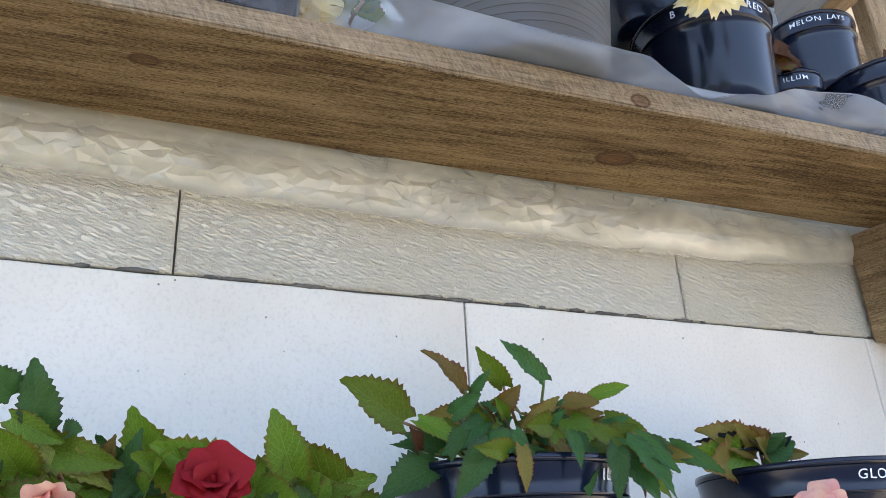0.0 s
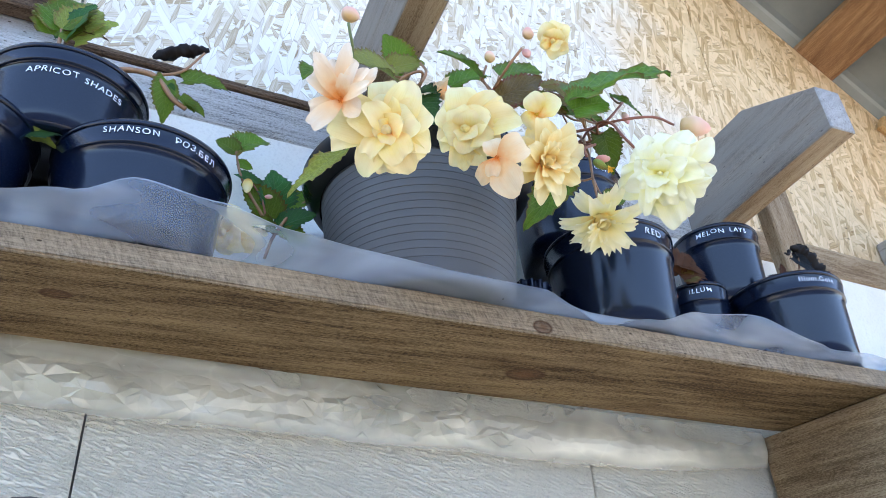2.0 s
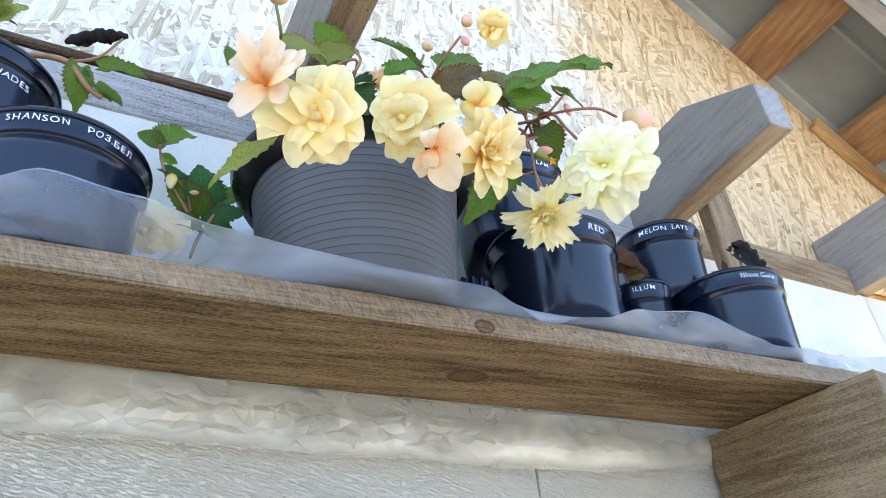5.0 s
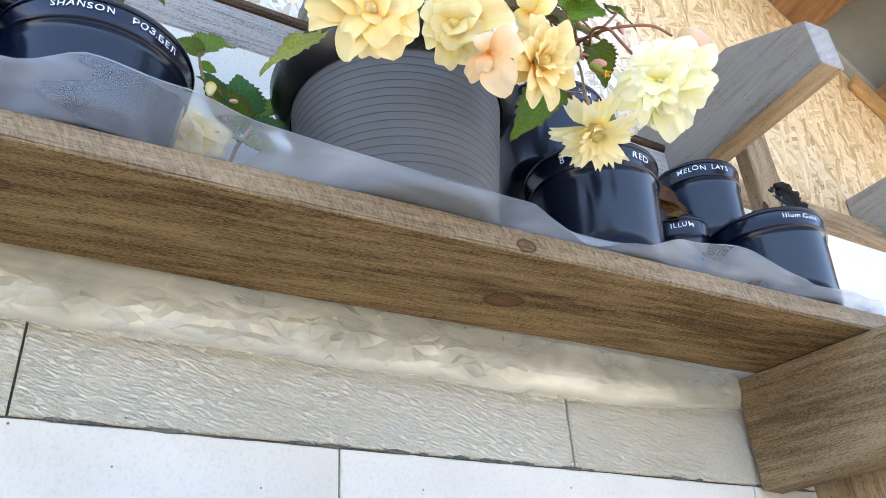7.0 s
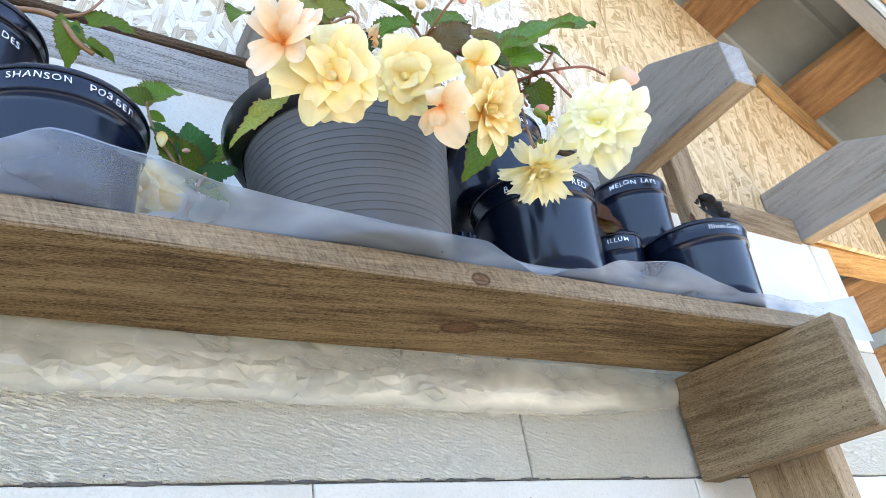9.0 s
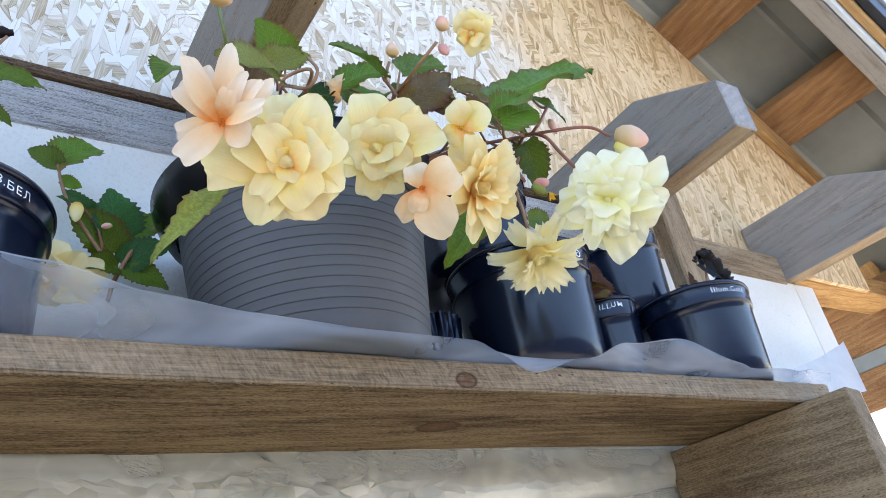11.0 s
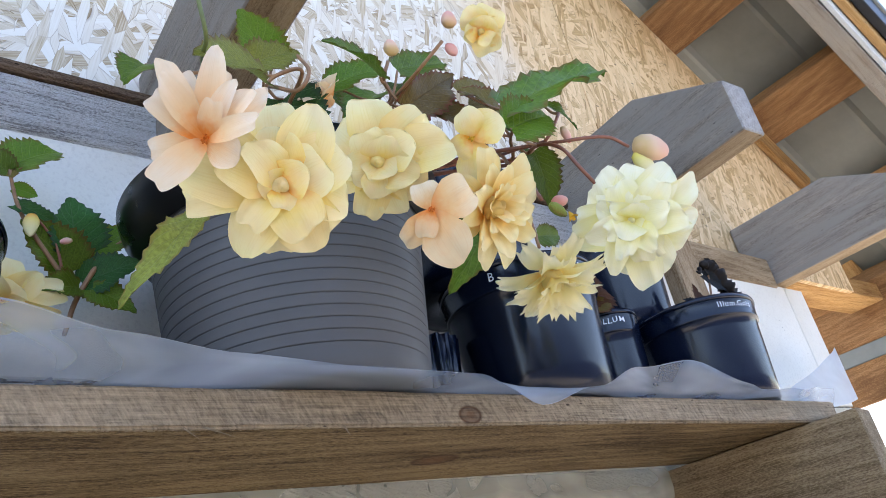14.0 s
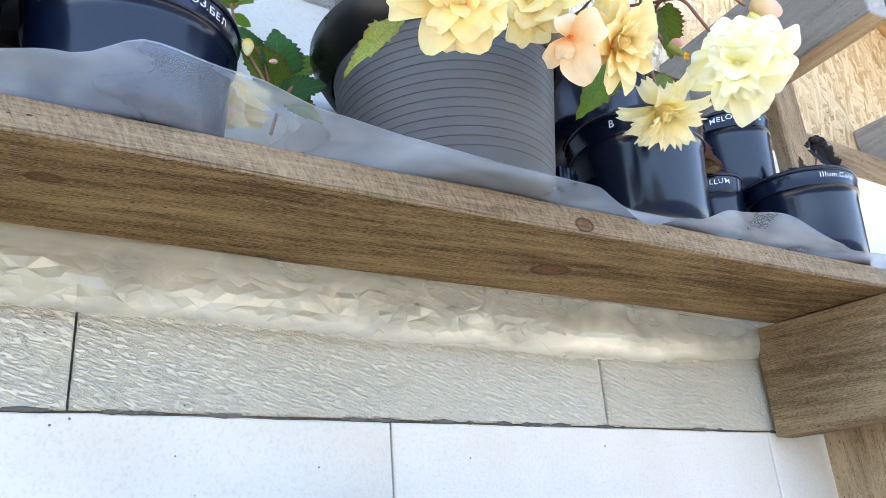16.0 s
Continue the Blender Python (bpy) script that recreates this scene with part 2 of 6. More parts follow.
MORTAR = plain("grey_mortar", (0.15, 0.14, 0.12), 0.95, 160, 0.4, 0.9, 0.003)
SOIL = plain("potting_soil", (0.035, 0.024, 0.016), 0.95, 220, 0.6, 1.0, 0.004)
GROUND = plain("bounce_ground", (0.43, 0.39, 0.31), 0.95, 40, 0.3, 0.8, 0.01)
# blue-black so that the pots mirror a dark bluish tone
UNSEEN_WALL = plain("unseen_dark_wall", (0.030, 0.048, 0.095), 0.8, 6, 0.3, 0.3, 0.01)
SHEET = plain("roof_sheet", (0.145, 0.148, 0.128), 0.4, 5, 0.25, 0.1, 0.002, 0.0)
GUTTER = plain("grey_gutter", (0.20, 0.21, 0.19), 0.45, 20, 0.12)
TRIM = plain("pale_trim", (0.60, 0.62, 0.62), 0.6, 30, 0.12)
DARK_METAL = plain("dark_metal_edge", (0.015, 0.016, 0.02), 0.4, 30, 0.2)
NAIL = plain("steel_nail", (0.12, 0.11, 0.10), 0.45, 60, 0.3, metallic=0.8)


def osb_material():
    """Pressed wood strands, 2 to 12 cm long, lying at random angles."""
    m, t, b = mat("strand_board")
    base = None
    height = None
    bend = nd(t, "ShaderNodeTexNoise", Scale=6.0, Detail=2.0)
    lk(t, coords(t), bend.inputs["Vector"])
    layers = ((8, 10, 56, 0.4), (-34, 13, 72, 0.45), (52, 11, 62, 0.5), (-12, 9, 84, 0.5), (23, 15, 100, 0.55), (-61, 14, 78, 0.58), (78, 19, 120, 0.62))
    for i, (ang, sx, sz, cut) in enumerate(layers):
        mp = coords(t, (1, 0.01, 1), (0, radians(ang), 0))
        st = t.nodes.new("ShaderNodeVectorMath")
        st.operation = "MULTIPLY"
        st.inputs[1].default_value = (sx, 1, sz)
        lk(t, mp, st.inputs[0])
        ad = t.nodes.new("ShaderNodeVectorMath")
        ad.operation = "ADD"
        lk(t, st.outputs[0], ad.inputs[0])
        ws = t.nodes.new("ShaderNodeVectorMath")
        ws.operation = "SCALE"
        ws.inputs["Scale"].default_value = 2.4
        lk(t, bend.outputs["Color"], ws.inputs[0])
        lk(t, ws.outputs[0], ad.inputs[1])
        v = nd(t, "ShaderNodeTexVoronoi", Scale=1.0, Randomness=1.0)
        v.voronoi_dimensions = "3D"
        lk(t, ad.outputs[0], v.inputs["Vector"])
        e = nd(t, "ShaderNodeTexVoronoi", Scale=1.0, Randomness=1.0)
        e.feature = "DISTANCE_TO_EDGE"
        lk(t, ad.outputs[0], e.inputs["Vector"])
        sep = t.nodes.new("ShaderNodeSeparateColor")
        lk(t, v.outputs["Color"], sep.inputs[0])
        fib = nd(t, "ShaderNodeTexNoise", Scale=1.0, Detail=4.0)
        fs = t.nodes.new("ShaderNodeVectorMath")
        fs.operation = "MULTIPLY"
        fs.inputs[1].default_value = (22, 1, 620)
        lk(t, mp, fs.inputs[0])
        lk(t, fs.outputs[0], fib.inputs["Vector"])
        tone = mth(t, "ADD", mth(t, "MULTIPLY", sep.outputs[0], 0.72), mth(t, "MULTIPLY", mth(t, "SUBTRACT", mth(t, "MULTIPLY", fib.outputs["Fac"], 2.0), 0.5), 0.36))
        col = ramp(t, tone, [(0.12, (0.40, 0.28, 0.15)), (0.30, (0.62, 0.51, 0.35)), (0.52, (0.77, 0.69, 0.56)), (0.85, (0.87, 0.82, 0.72))])
        edge = ramp(t, e.outputs["Distance"], [(0.0, (0.36, 0.26, 0.16)), (0.05, (1, 1, 1))])
        col = mixc(t, mth(t, "MULTIPLY", sep.outputs[1], 0.75), col, edge, "MULTIPLY")
        hgt = mth(t, "ADD", mth(t, "MULTIPLY", sep.outputs[1], 0.8), mth(t, "MULTIPLY", fib.outputs["Fac"], 0.25))
        if base is None:
            base, height = col, hgt
        else:
            on = mth(t, "GREATER_THAN", sep.outputs[2], cut)
            base = mixc(t, on, base, col)
            hm = t.nodes.new("ShaderNodeMix")
            lk(t, on, hm.inputs[0]), lk(t, height, hm.inputs[2]), lk(t, hgt, hm.inputs[3])
            height = hm.outputs[0]
    speck = nd(t, "ShaderNodeTexVoronoi", Scale=16.0)
    lk(t, coords(t, (1, 1, 2.4)), speck.inputs["Vector"])
    base = mixc(t, ramp(t, speck.outputs["Distance"], [(0.05, (0.8, 0.8, 0.8)), (0.085, (0, 0, 0))]), base, (0.10, 0.05, 0.02))
    # orange-brown towards the corner: shade and warm bounce put into the colour
    c = t.nodes.new("ShaderNodeTexCoord")
    sx = t.nodes.new("ShaderNodeSeparateXYZ")
    lk(t, c.outputs["Object"], sx.inputs[0])
    at = mth(t, "ADD", sx.outputs[0], mth(t, "MULTIPLY", mth(t, "SUBTRACT", bend.outputs["Fac"], 0.5), 0.4))
    base = mixc(t, ramp(t, at, [(0.80, (0, 0, 0)), (1.75, (1, 1, 1))]), base, mixc(t, 1.0, base, (0.97, 0.76, 0.50), "MULTIPLY"))
    lk(t, base, b.inputs["Base Color"])
    b.inputs["Roughness"].default_value = 0.55
    b.inputs["Specular IOR Level"].default_value = 0.4
    bumped(t, b, height, 0.6, 0.0018)
    return m


OSB = osb_material()


def pot_plastic(name, col, rough=0.26):
    m, t, b = mat(name)
    n = nd(t, "ShaderNodeTexNoise", Scale=18.0, Detail=5.0)
    lk(t, coords(t), n.inputs["Vector"])
    d = nd(t, "ShaderNodeTexNoise", Scale=330.0, Detail=2.0)
    lk(t, coords(t), d.inputs["Vector"])
    dust = mth(t, "MULTIPLY", ramp(t, d.outputs["Fac"], [(0.80, (0, 0, 0)), (0.84, (1, 1, 1))]), ramp(t, n.outputs["Fac"], [(0.42, (0, 0, 0)), (0.66, (1, 1, 1))]))
    c = mixc(t, dust, tuple(col), tuple(min(1, v * 3 + 0.16) for v in col))
    lk(t, c, b.inputs["Base Color"])
    lk(t, ramp(t, n.outputs["Fac"], [(0.3, (rough * 0.8,) * 3), (0.7, (rough * 1.5,) * 3)]), b.inputs["Roughness"])
    b.inputs["Specular IOR Level"].default_value = 0.45
    bumped(t, b, n.outputs["Fac"], 0.05, 0.001)
    return m


# the blue in this black stands in for reflected sky
BLACK_POT = pot_plastic("black_plastic", (0.0040, 0.0078, 0.0210), 0.17)
GREY_POT = pot_plastic("grey_plastic", (0.094, 0.096, 0.099), 0.5)
DARK_RIM = pot_plastic("dark_rim_plastic", (0.003, 0.0034, 0.0045), 0.3)
INK = plain("white_marker", (0.85, 0.87, 0.9), 0.6, 200, 0.08)


def film_material(name, lo, hi, rough, crumple=0.0):
    m, t, b = mat(name)
    n = nd(t, "ShaderNodeTexNoise", Scale=9.0, Detail=2.5, Roughness=0.5, Distortion=0.6)
    lk(t, coords(t, (1, 1, 1) if crumple else (0.9, 1, 3.2), (0, 0 if crumple else radians(32), 0)), n.inputs["Vector"])
    # crumpled film: highlights and yellow bounce put into its base colour
    b.inputs["Base Color"].default_value = (0.64, 0.70, 0.78, 1) if not crumple else (0.97, 0.95, 0.76, 1)
    b.inputs["Roughness"].default_value = rough
    b.inputs["Specular IOR Level"].default_value = 1.0
    b.inputs["IOR"].default_value = 1.9 if crumple else 1.5
    nb = bumped(t, b, n.outputs["Fac"], 0.22 if crumple else 0.08, 0.004)
    if crumple:
        for sc, dist in ((1.6, 0.004),):
            v = nd(t, "ShaderNodeTexVoronoi", Scale=sc)
            v.feature = "F1"
            wv = t.nodes.new("ShaderNodeVectorMath")
            wv.operation = "ADD"
            lk(t, coords(t, (13, 13, 34), (0, radians(9), 0)), wv.inputs[0])
            lk(t, n.outputs["Color"], wv.inputs[1])
            lk(t, wv.outputs[0], v.inputs["Vector"])
            nb = bumped(t, b, v.outputs["Distance"], crumple, dist, nb)
    tr = t.nodes.new("ShaderNodeBsdfTransparent")
    tr.inputs[0].default_value = (0.93, 0.95, 0.97, 1)
    mx = t.nodes.new("ShaderNodeMixShader")

    def body(socket):
        if crumple:
            # folded edges lie double and look whiter
            c = nd(t, "ShaderNodeTexVoronoi", Scale=1.0)
            c.feature = "DISTANCE_TO_EDGE"
            wv2 = t.nodes.new("ShaderNodeVectorMath")
            wv2.operation = "ADD"
            lk(t, coords(t, (11, 11, 30), (0, radians(12), 0)), wv2.inputs[0])
            lk(t, n.outputs["Color"], wv2.inputs[1])
            lk(t, wv2.outputs[0], c.inputs["Vector"])
            line = ramp(t, c.outputs["Distance"], [(0.0, (0.05,) * 3), (0.02, (0.01,) * 3), (0.08, (0, 0, 0))])
            socket = mth(t, "ADD", socket, mth(t, "MULTIPLY", line, ramp(t, n.outputs["Fac"], [(0.40, (0, 0, 0)), (0.62, (1, 1, 1))])))
        lk(t, socket, mx.inputs[0])

    cover = ramp(t, n.outputs["Fac"], [(0.35, (lo,) * 3), (0.7, (hi,) * 3)])
    if crumple:
        # the cover is denser over the lower half
        uv = t.nodes.new("ShaderNodeUVMap")
        su = t.nodes.new("ShaderNodeSeparateXYZ")
        lk(t, uv.outputs[0], su.inputs[0])
        at = mth(t, "ADD", su.outputs[1], mth(t, "MULTIPLY", mth(t, "SUBTRACT", n.outputs["Fac"], 0.5), 0.5))
        cover = mth(t, "MULTIPLY", cover, ramp(t, at, [(0.30, (0.45,) * 3), (0.62, (1, 1, 1)), (0.86, (1, 1, 1)), (1.02, (0.35,) * 3)]))
    else:
        # the hem along the free edge lies double
        uv = t.nodes.new("ShaderNodeUVMap")
        su = t.nodes.new("ShaderNodeSeparateXYZ")
        lk(t, uv.outputs[0], su.inputs[0])
        cover = mth(t, "MAXIMUM", cover, ramp(t, su.outputs[1], [(0.955, (0, 0, 0)), (0.99, (0.6,) * 3)]))
    body(cover)
    lk(t, tr.outputs[0], mx.inputs[1])
    # thin film passes on part of the light that falls on its far side
    tl = t.nodes.new("ShaderNodeBsdfTranslucent")
    tl.inputs[0].default_value = b.inputs["Base Color"].default_value
    both = t.nodes.new("ShaderNodeMixShader")
    both.inputs[0].default_value = 0.15 if crumple else 0.4
    lk(t, b.outputs[0], both.inputs[1])
    lk(t, tl.outputs[0], both.inputs[2])
    lk(t, both.outputs[0], mx.inputs[2])
    lk(t, mx.outputs[0], t.nodes["Material Output"].inputs[0])
    return m


FILM = film_material("clear_polythene", 0.26, 0.64, 0.26)
FILM_CORNER = film_material("white_polythene", 0.86, 0.96, 0.4)
FILM_BACK = film_material("milky_polythene", 0.34, 0.84, 0.30, 0.25)


def petal_material(name, base, middle, edge, back=0.25, blush=0.35):
    m, t, b = mat(name)
    uv = t.nodes.new("ShaderNodeUVMap")
    sp = t.nodes.new("ShaderNodeSeparateXYZ")
    lk(t, uv.outputs[0], sp.inputs[0])
    o = t.nodes.new("ShaderNodeObjectInfo")
    n = nd(t, "ShaderNodeTexNoise", Scale=5.0, Detail=3.0)
    lk(t, coords(t), n.inputs["Vector"])
    v = mth(t, "ADD", sp.outputs[1], mth(t, "MULTIPLY", mth(t, "SUBTRACT", n.outputs["Fac"], 0.5), 0.35))
    v = mth(t, "ADD", v, mth(t, "MULTIPLY", mth(t, "SUBTRACT", o.outputs["Random"], 0.5), 0.25))
    col = ramp(t, v, [(0.08, base), (0.33, middle), (0.74, edge)])
    vein = nd(t, "ShaderNodeTexNoise", Scale=1.0, Detail=3.0)
    lk(t, coords(t, (46, 2.5, 1), source="UV"), vein.inputs["Vector"])
    col = mixc(t, mth(t, "MULTIPLY", ramp(t, vein.outputs["Fac"], [(0.35, (1, 1, 1)), (0.5, (0, 0, 0))]), 0.22), col, tuple(c * 0.86 for c in middle))
    flush = nd(t, "ShaderNodeTexNoise", Scale=1.6, Detail=1.5)
    lk(t, coords(t, loc=per_object(t)[0]), flush.inputs["Vector"])
    col = mixc(t, mth(t, "MULTIPLY", ramp(t, flush.outputs["Fac"], [(0.42, (0, 0, 0)), (0.62, (1, 1, 1))]), blush), col, (0.99, 0.76, 0.44))
    lk(t, col, b.inputs["Base Color"])
    b.inputs["Roughness"].default_value = 0.6
    b.inputs["Specular IOR Level"].default_value = 0.2
    bumped(t, b, vein.outputs["Fac"], 0.25, 0.0006)
    tl = t.nodes.new("ShaderNodeBsdfTranslucent")
    lk(t, col, tl.inputs[0])
    mx = t.nodes.new("ShaderNodeMixShader")
    mx.inputs[0].default_value = back
    lk(t, b.outputs[0], mx.inputs[1]), lk(t, tl.outputs[0], mx.inputs[2])
    lk(t, mx.outputs[0], t.nodes["Material Output"].inputs[0])
    return m


P_CREAM = petal_material("cream_petal", (0.96, 0.42, 0.03), (0.985, 0.77, 0.23), (0.99, 0.885, 0.475), 0.24, 0.40)
P_ORANGE = petal_material("apricot_petal", (0.96, 0.36, 0.02), (0.985, 0.73, 0.23), (0.99, 0.87, 0.48), 0.28, 0.25)
P_FRINGE = petal_material("fringed_petal", (0.94, 0.60, 0.10), (0.975, 0.88, 0.42), (0.985, 0.92, 0.62), 0.28, 0.1)
P_PEACH = petal_material("peach_petal", (0.95, 0.32, 0.05), (0.98, 0.62, 0.28), (0.99, 0.80, 0.53), 0.24, 0.2)
P_BLUSH = petal_material("pale_peach_petal", (0.93, 0.34, 0.06), (0.975, 0.70, 0.40), (0.985, 0.845, 0.67), 0.24, 0.15)
P_WHITE = petal_material("ivory_petal", (0.93, 0.80, 0.16), (0.965, 0.91, 0.42), (0.98, 0.945, 0.69), 0.24, 0.0)
P_RED = petal_material("red_petal", (0.12, 0.002, 0.004), (0.24, 0.006, 0.010), (0.30, 0.010, 0.014), 0.2, 0.0)
P_PINK = petal_material("pink_petal", (0.62, 0.16, 0.13), (0.78, 0.30, 0.27), (0.84, 0.45, 0.38), 0.3)
P_BUD = petal_material("bud_petal", (0.62, 0.42, 0.16), (0.86, 0.58, 0.42), (0.88, 0.44, 0.40), 0.2)
STAMEN = plain("yellow_stamen", (0.85, 0.48, 0.03), 0.7, 300, 0.25)
STAMEN_ORANGE = plain("orange_stamen", (0.85, 0.22, 0.02), 0.7, 300, 0.25)


def leaf_material(name, col, vein, edge, gloss=0.38):
    m, t, b = mat(name)
    uv = t.nodes.new("ShaderNodeUVMap")
    sp = t.nodes.new("ShaderNodeSeparateXYZ")
    lk(t, uv.outputs[0], sp.inputs[0])
    off, rnd = per_object(t)
    side = mth(t, "ABSOLUTE", mth(t, "SUBTRACT", sp.outputs[0], 0.5))
    ph = mth(t, "SUBTRACT", mth(t, "MULTIPLY", sp.outputs[1], 7.0), mth(t, "MULTIPLY", side, 5.0))
    tri = mth(t, "ABSOLUTE", mth(t, "SUBTRACT", mth(t, "FRACT", ph), 0.5))
    ribs = mth(t, "MAXIMUM", ramp(t, tri, [(0.0, (1, 1, 1)), (0.075, (0, 0, 0))]), ramp(t, side, [(0.0, (1, 1, 1)), (0.022, (0, 0, 0))]))
    n = nd(t, "ShaderNodeTexNoise", Scale=38.0, Detail=5.0)
    lk(t, coords(t, loc=off), n.inputs["Vector"])
    c = mixc(t, ramp(t, n.outputs["Fac"], [(0.35, (0, 0, 0)), (0.7, (1, 1, 1))]), tuple(v * 0.80 for v in col), tuple(v * 1.22 for v in col))
    rim = mth(t, "ADD", mth(t, "MULTIPLY", side, 2.0), mth(t, "MULTIPLY", mth(t, "SUBTRACT", n.outputs["Fac"], 0.5), 0.5))
    c = mixc(t, ramp(t, rim, [(0.78, (0, 0, 0)), (1.0, (1, 1, 1))]), c, edge)
    c = mixc(t, mth(t, "MULTIPLY", ribs, 0.55), c, vein)
    hue = nd(t, "ShaderNodeHueSaturation")
    lk(t, mth(t, "ADD", mth(t, "MULTIPLY", rnd, 0.5), 0.75), hue.inputs["Value"])
    lk(t, mth(t, "ADD", mth(t, "MULTIPLY", rnd, 0.03), 0.485), hue.inputs["Hue"])
    lk(t, c, hue.inputs["Color"])
    lk(t, hue.outputs[0], b.inputs["Base Color"])
    b.inputs["Roughness"].default_value = gloss
    b.inputs["Specular IOR Level"].default_value = 0.18
    n1 = bumped(t, b, mth(t, "MULTIPLY", ribs, -1.0), 0.5, 0.0012)
    bumped(t, b, n.outputs["Fac"], 0.3, 0.001, n1)
    tl = t.nodes.new("ShaderNodeBsdfTranslucent")
    lk(t, hue.outputs[0], tl.inputs[0])
    mx = t.nodes.new("ShaderNodeMixShader")
    mx.inputs[0].default_value = 0.34
    lk(t, b.outputs[0], mx.inputs[1]), lk(t, tl.outputs[0], mx.inputs[2])
    lk(t, mx.outputs[0], t.nodes["Material Output"].inputs[0])
    return m


LEAF = [
    leaf_material("green_leaf", (0.125, 0.205, 0.018), (0.22, 0.30, 0.06), (0.15, 0.10, 0.02), 0.34),
    leaf_material("bronze_leaf", (0.21, 0.155, 0.034), (0.28, 0.19, 0.06), (0.22, 0.06, 0.025), 0.36),
    leaf_material("yellowing_leaf", (0.30, 0.33, 0.06), (0.38, 0.40, 0.13), (0.24, 0.17, 0.05)),
    leaf_material("bluish_leaf", (0.050, 0.135, 0.032), (0.10, 0.19, 0.08), (0.05, 0.08, 0.04)),
    leaf_material("withered_leaf", (0.022, 0.026, 0.030), (0.04, 0.035, 0.03), (0.03, 0.02, 0.015), 0.55),
    leaf_material("brown_leaf", (0.13, 0.055, 0.02), (0.18, 0.09, 0.04), (0.09, 0.04, 0.02), 0.6),
]
STEM = plain("pinkish_stem", (0.30, 0.16, 0.075), 0.45, 90, 0.3)
STEM_RED = plain("red_stem", (0.25, 0.09, 0.05), 0.45, 90, 0.3)
STEM_GREEN = plain("green_stem", (0.14, 0.17, 0.05), 0.45, 90, 0.3)


# ---- building helpers ----
AT = {}


def link(name, bm, material, smooth=False):
    me = bpy.data.meshes.new(name)
    bm.to_mesh(me)
    bm.free()
    me.materials.append(material)
    if smooth:
        for p in me.polygons:
            p.use_smooth = True
    return me


def thing(name, at, label, category, group="", kind="", turn=(0, 0, 0)):
    """An empty at the base of a thing, which parents its parts."""
    ob = tagged(new(name), label, category, group, kind)
    ob.empty_display_size = 0.02
    ob.matrix_basis = pose(*at, *turn)
    AT[ob] = ob.matrix_basis.copy()
    return ob


def part(name, bm, material, parent, label="", m=None, smooth=False):
    """Links a bmesh (or a mesh) as one object under a thing or part; m is its pose in the world."""
    me = bm if isinstance(bm, bpy.types.Mesh) else link(name, bm, material, smooth)
    ob = new(name, me)
    m = Matrix.Identity(4) if m is None else m
    ob.parent = parent
    ob.matrix_basis = AT[parent].inverted() @ m
    AT[ob] = m
    if label:
        ob["label"] = label
    return ob


def whole(name, bm, material, label, category="", kind="", m=None, smooth=False, group=""):
    ob = new(name, bm if isinstance(bm, bpy.types.Mesh) else link(name, bm, material, smooth))
    m = Matrix.Identity(4) if m is None else m
    ob.matrix_basis = m
    AT[ob] = m
    return tagged(ob, label, category, group, kind)


def box(x0, x1, y0, y1, z0, z1, bevel=0.0, seg=1):
    bm = bmesh.new()
    bmesh.ops.create_cube(bm, size=1)
    for v in bm.verts:
        v.co = ((x0 + x1) / 2 + v.co.x * (x1 - x0), (y0 + y1) / 2 + v.co.y * (y1 - y0), (z0 + z1) / 2 + v.co.z * (z1 - z0))
    if bevel:
        bmesh.ops.bevel(bm, geom=bm.edges[:], offset=bevel, segments=seg, affect="EDGES")
    return bm


def prism(outline, y0, y1, bevel=0.0):
    """A side view (x, z) drawn out from y0 to y1."""
    bm = bmesh.new()
    a = [bm.verts.new((x, y0, z)) for x, z in outline]
    b = [bm.verts.new((x, y1, z)) for x, z in outline]
    bm.faces.new(a)
    bm.faces.new(b[::-1])
    n = len(outline)
    for i in range(n):
        bm.faces.new((a[i], b[i], b[(i + 1) % n], a[(i + 1) % n]))
    bmesh.ops.recalc_face_normals(bm, faces=bm.faces[:])
    if bevel:
        bmesh.ops.bevel(bm, geom=bm.edges[:], offset=bevel, segments=1, affect="EDGES")
    return bm


def lathe(profile, n=64, cx=0.0, cy=0.0):
    bm = bmesh.new()
    rings = []
    for r, z in profile:
        if r < 1e-6:
            rings.append([bm.verts.new((cx, cy, z))])
        else:
            rings.append([bm.verts.new((cx + r * math.cos(2 * math.pi * i / n), cy + r * math.sin(2 * math.pi * i / n), z)) for i in range(n)])
    for p, q in zip(rings, rings[1:]):
        for i in range(n):
            j = (i + 1) % n
            if len(p) == 1 and len(q) > 1:
                bm.faces.new((p[0], q[i], q[j]))
            elif len(q) == 1 and len(p) > 1:
                bm.faces.new((p[i], q[0], p[j]))
            elif len(p) > 1:
                bm.faces.new((p[i], q[i], q[j], p[j]))
    bmesh.ops.recalc_face_normals(bm, faces=bm.faces[:])
    return bm


def glide(points, steps=6):
    """A smooth line through the points."""
    pts = [Vector(p) for p in points]
    if len(pts) < 3:
        return [pts[0].lerp(pts[-1], i / steps) for i in range(steps + 1)]
    pts = [2 * pts[0] - pts[1], *pts, 2 * pts[-1] - pts[-2]]
    out = []
    for a, b, c, d in zip(pts, pts[1:], pts[2:], pts[3:]):
        for i in range(steps):
            u = i / steps
            out.append(0.5 * (2 * b + (c - a) * u + (2 * a - 5 * b + 4 * c - d) * u * u + (3 * b - a - 3 * c + d) * u ** 3))
    return out + [pts[-2]]


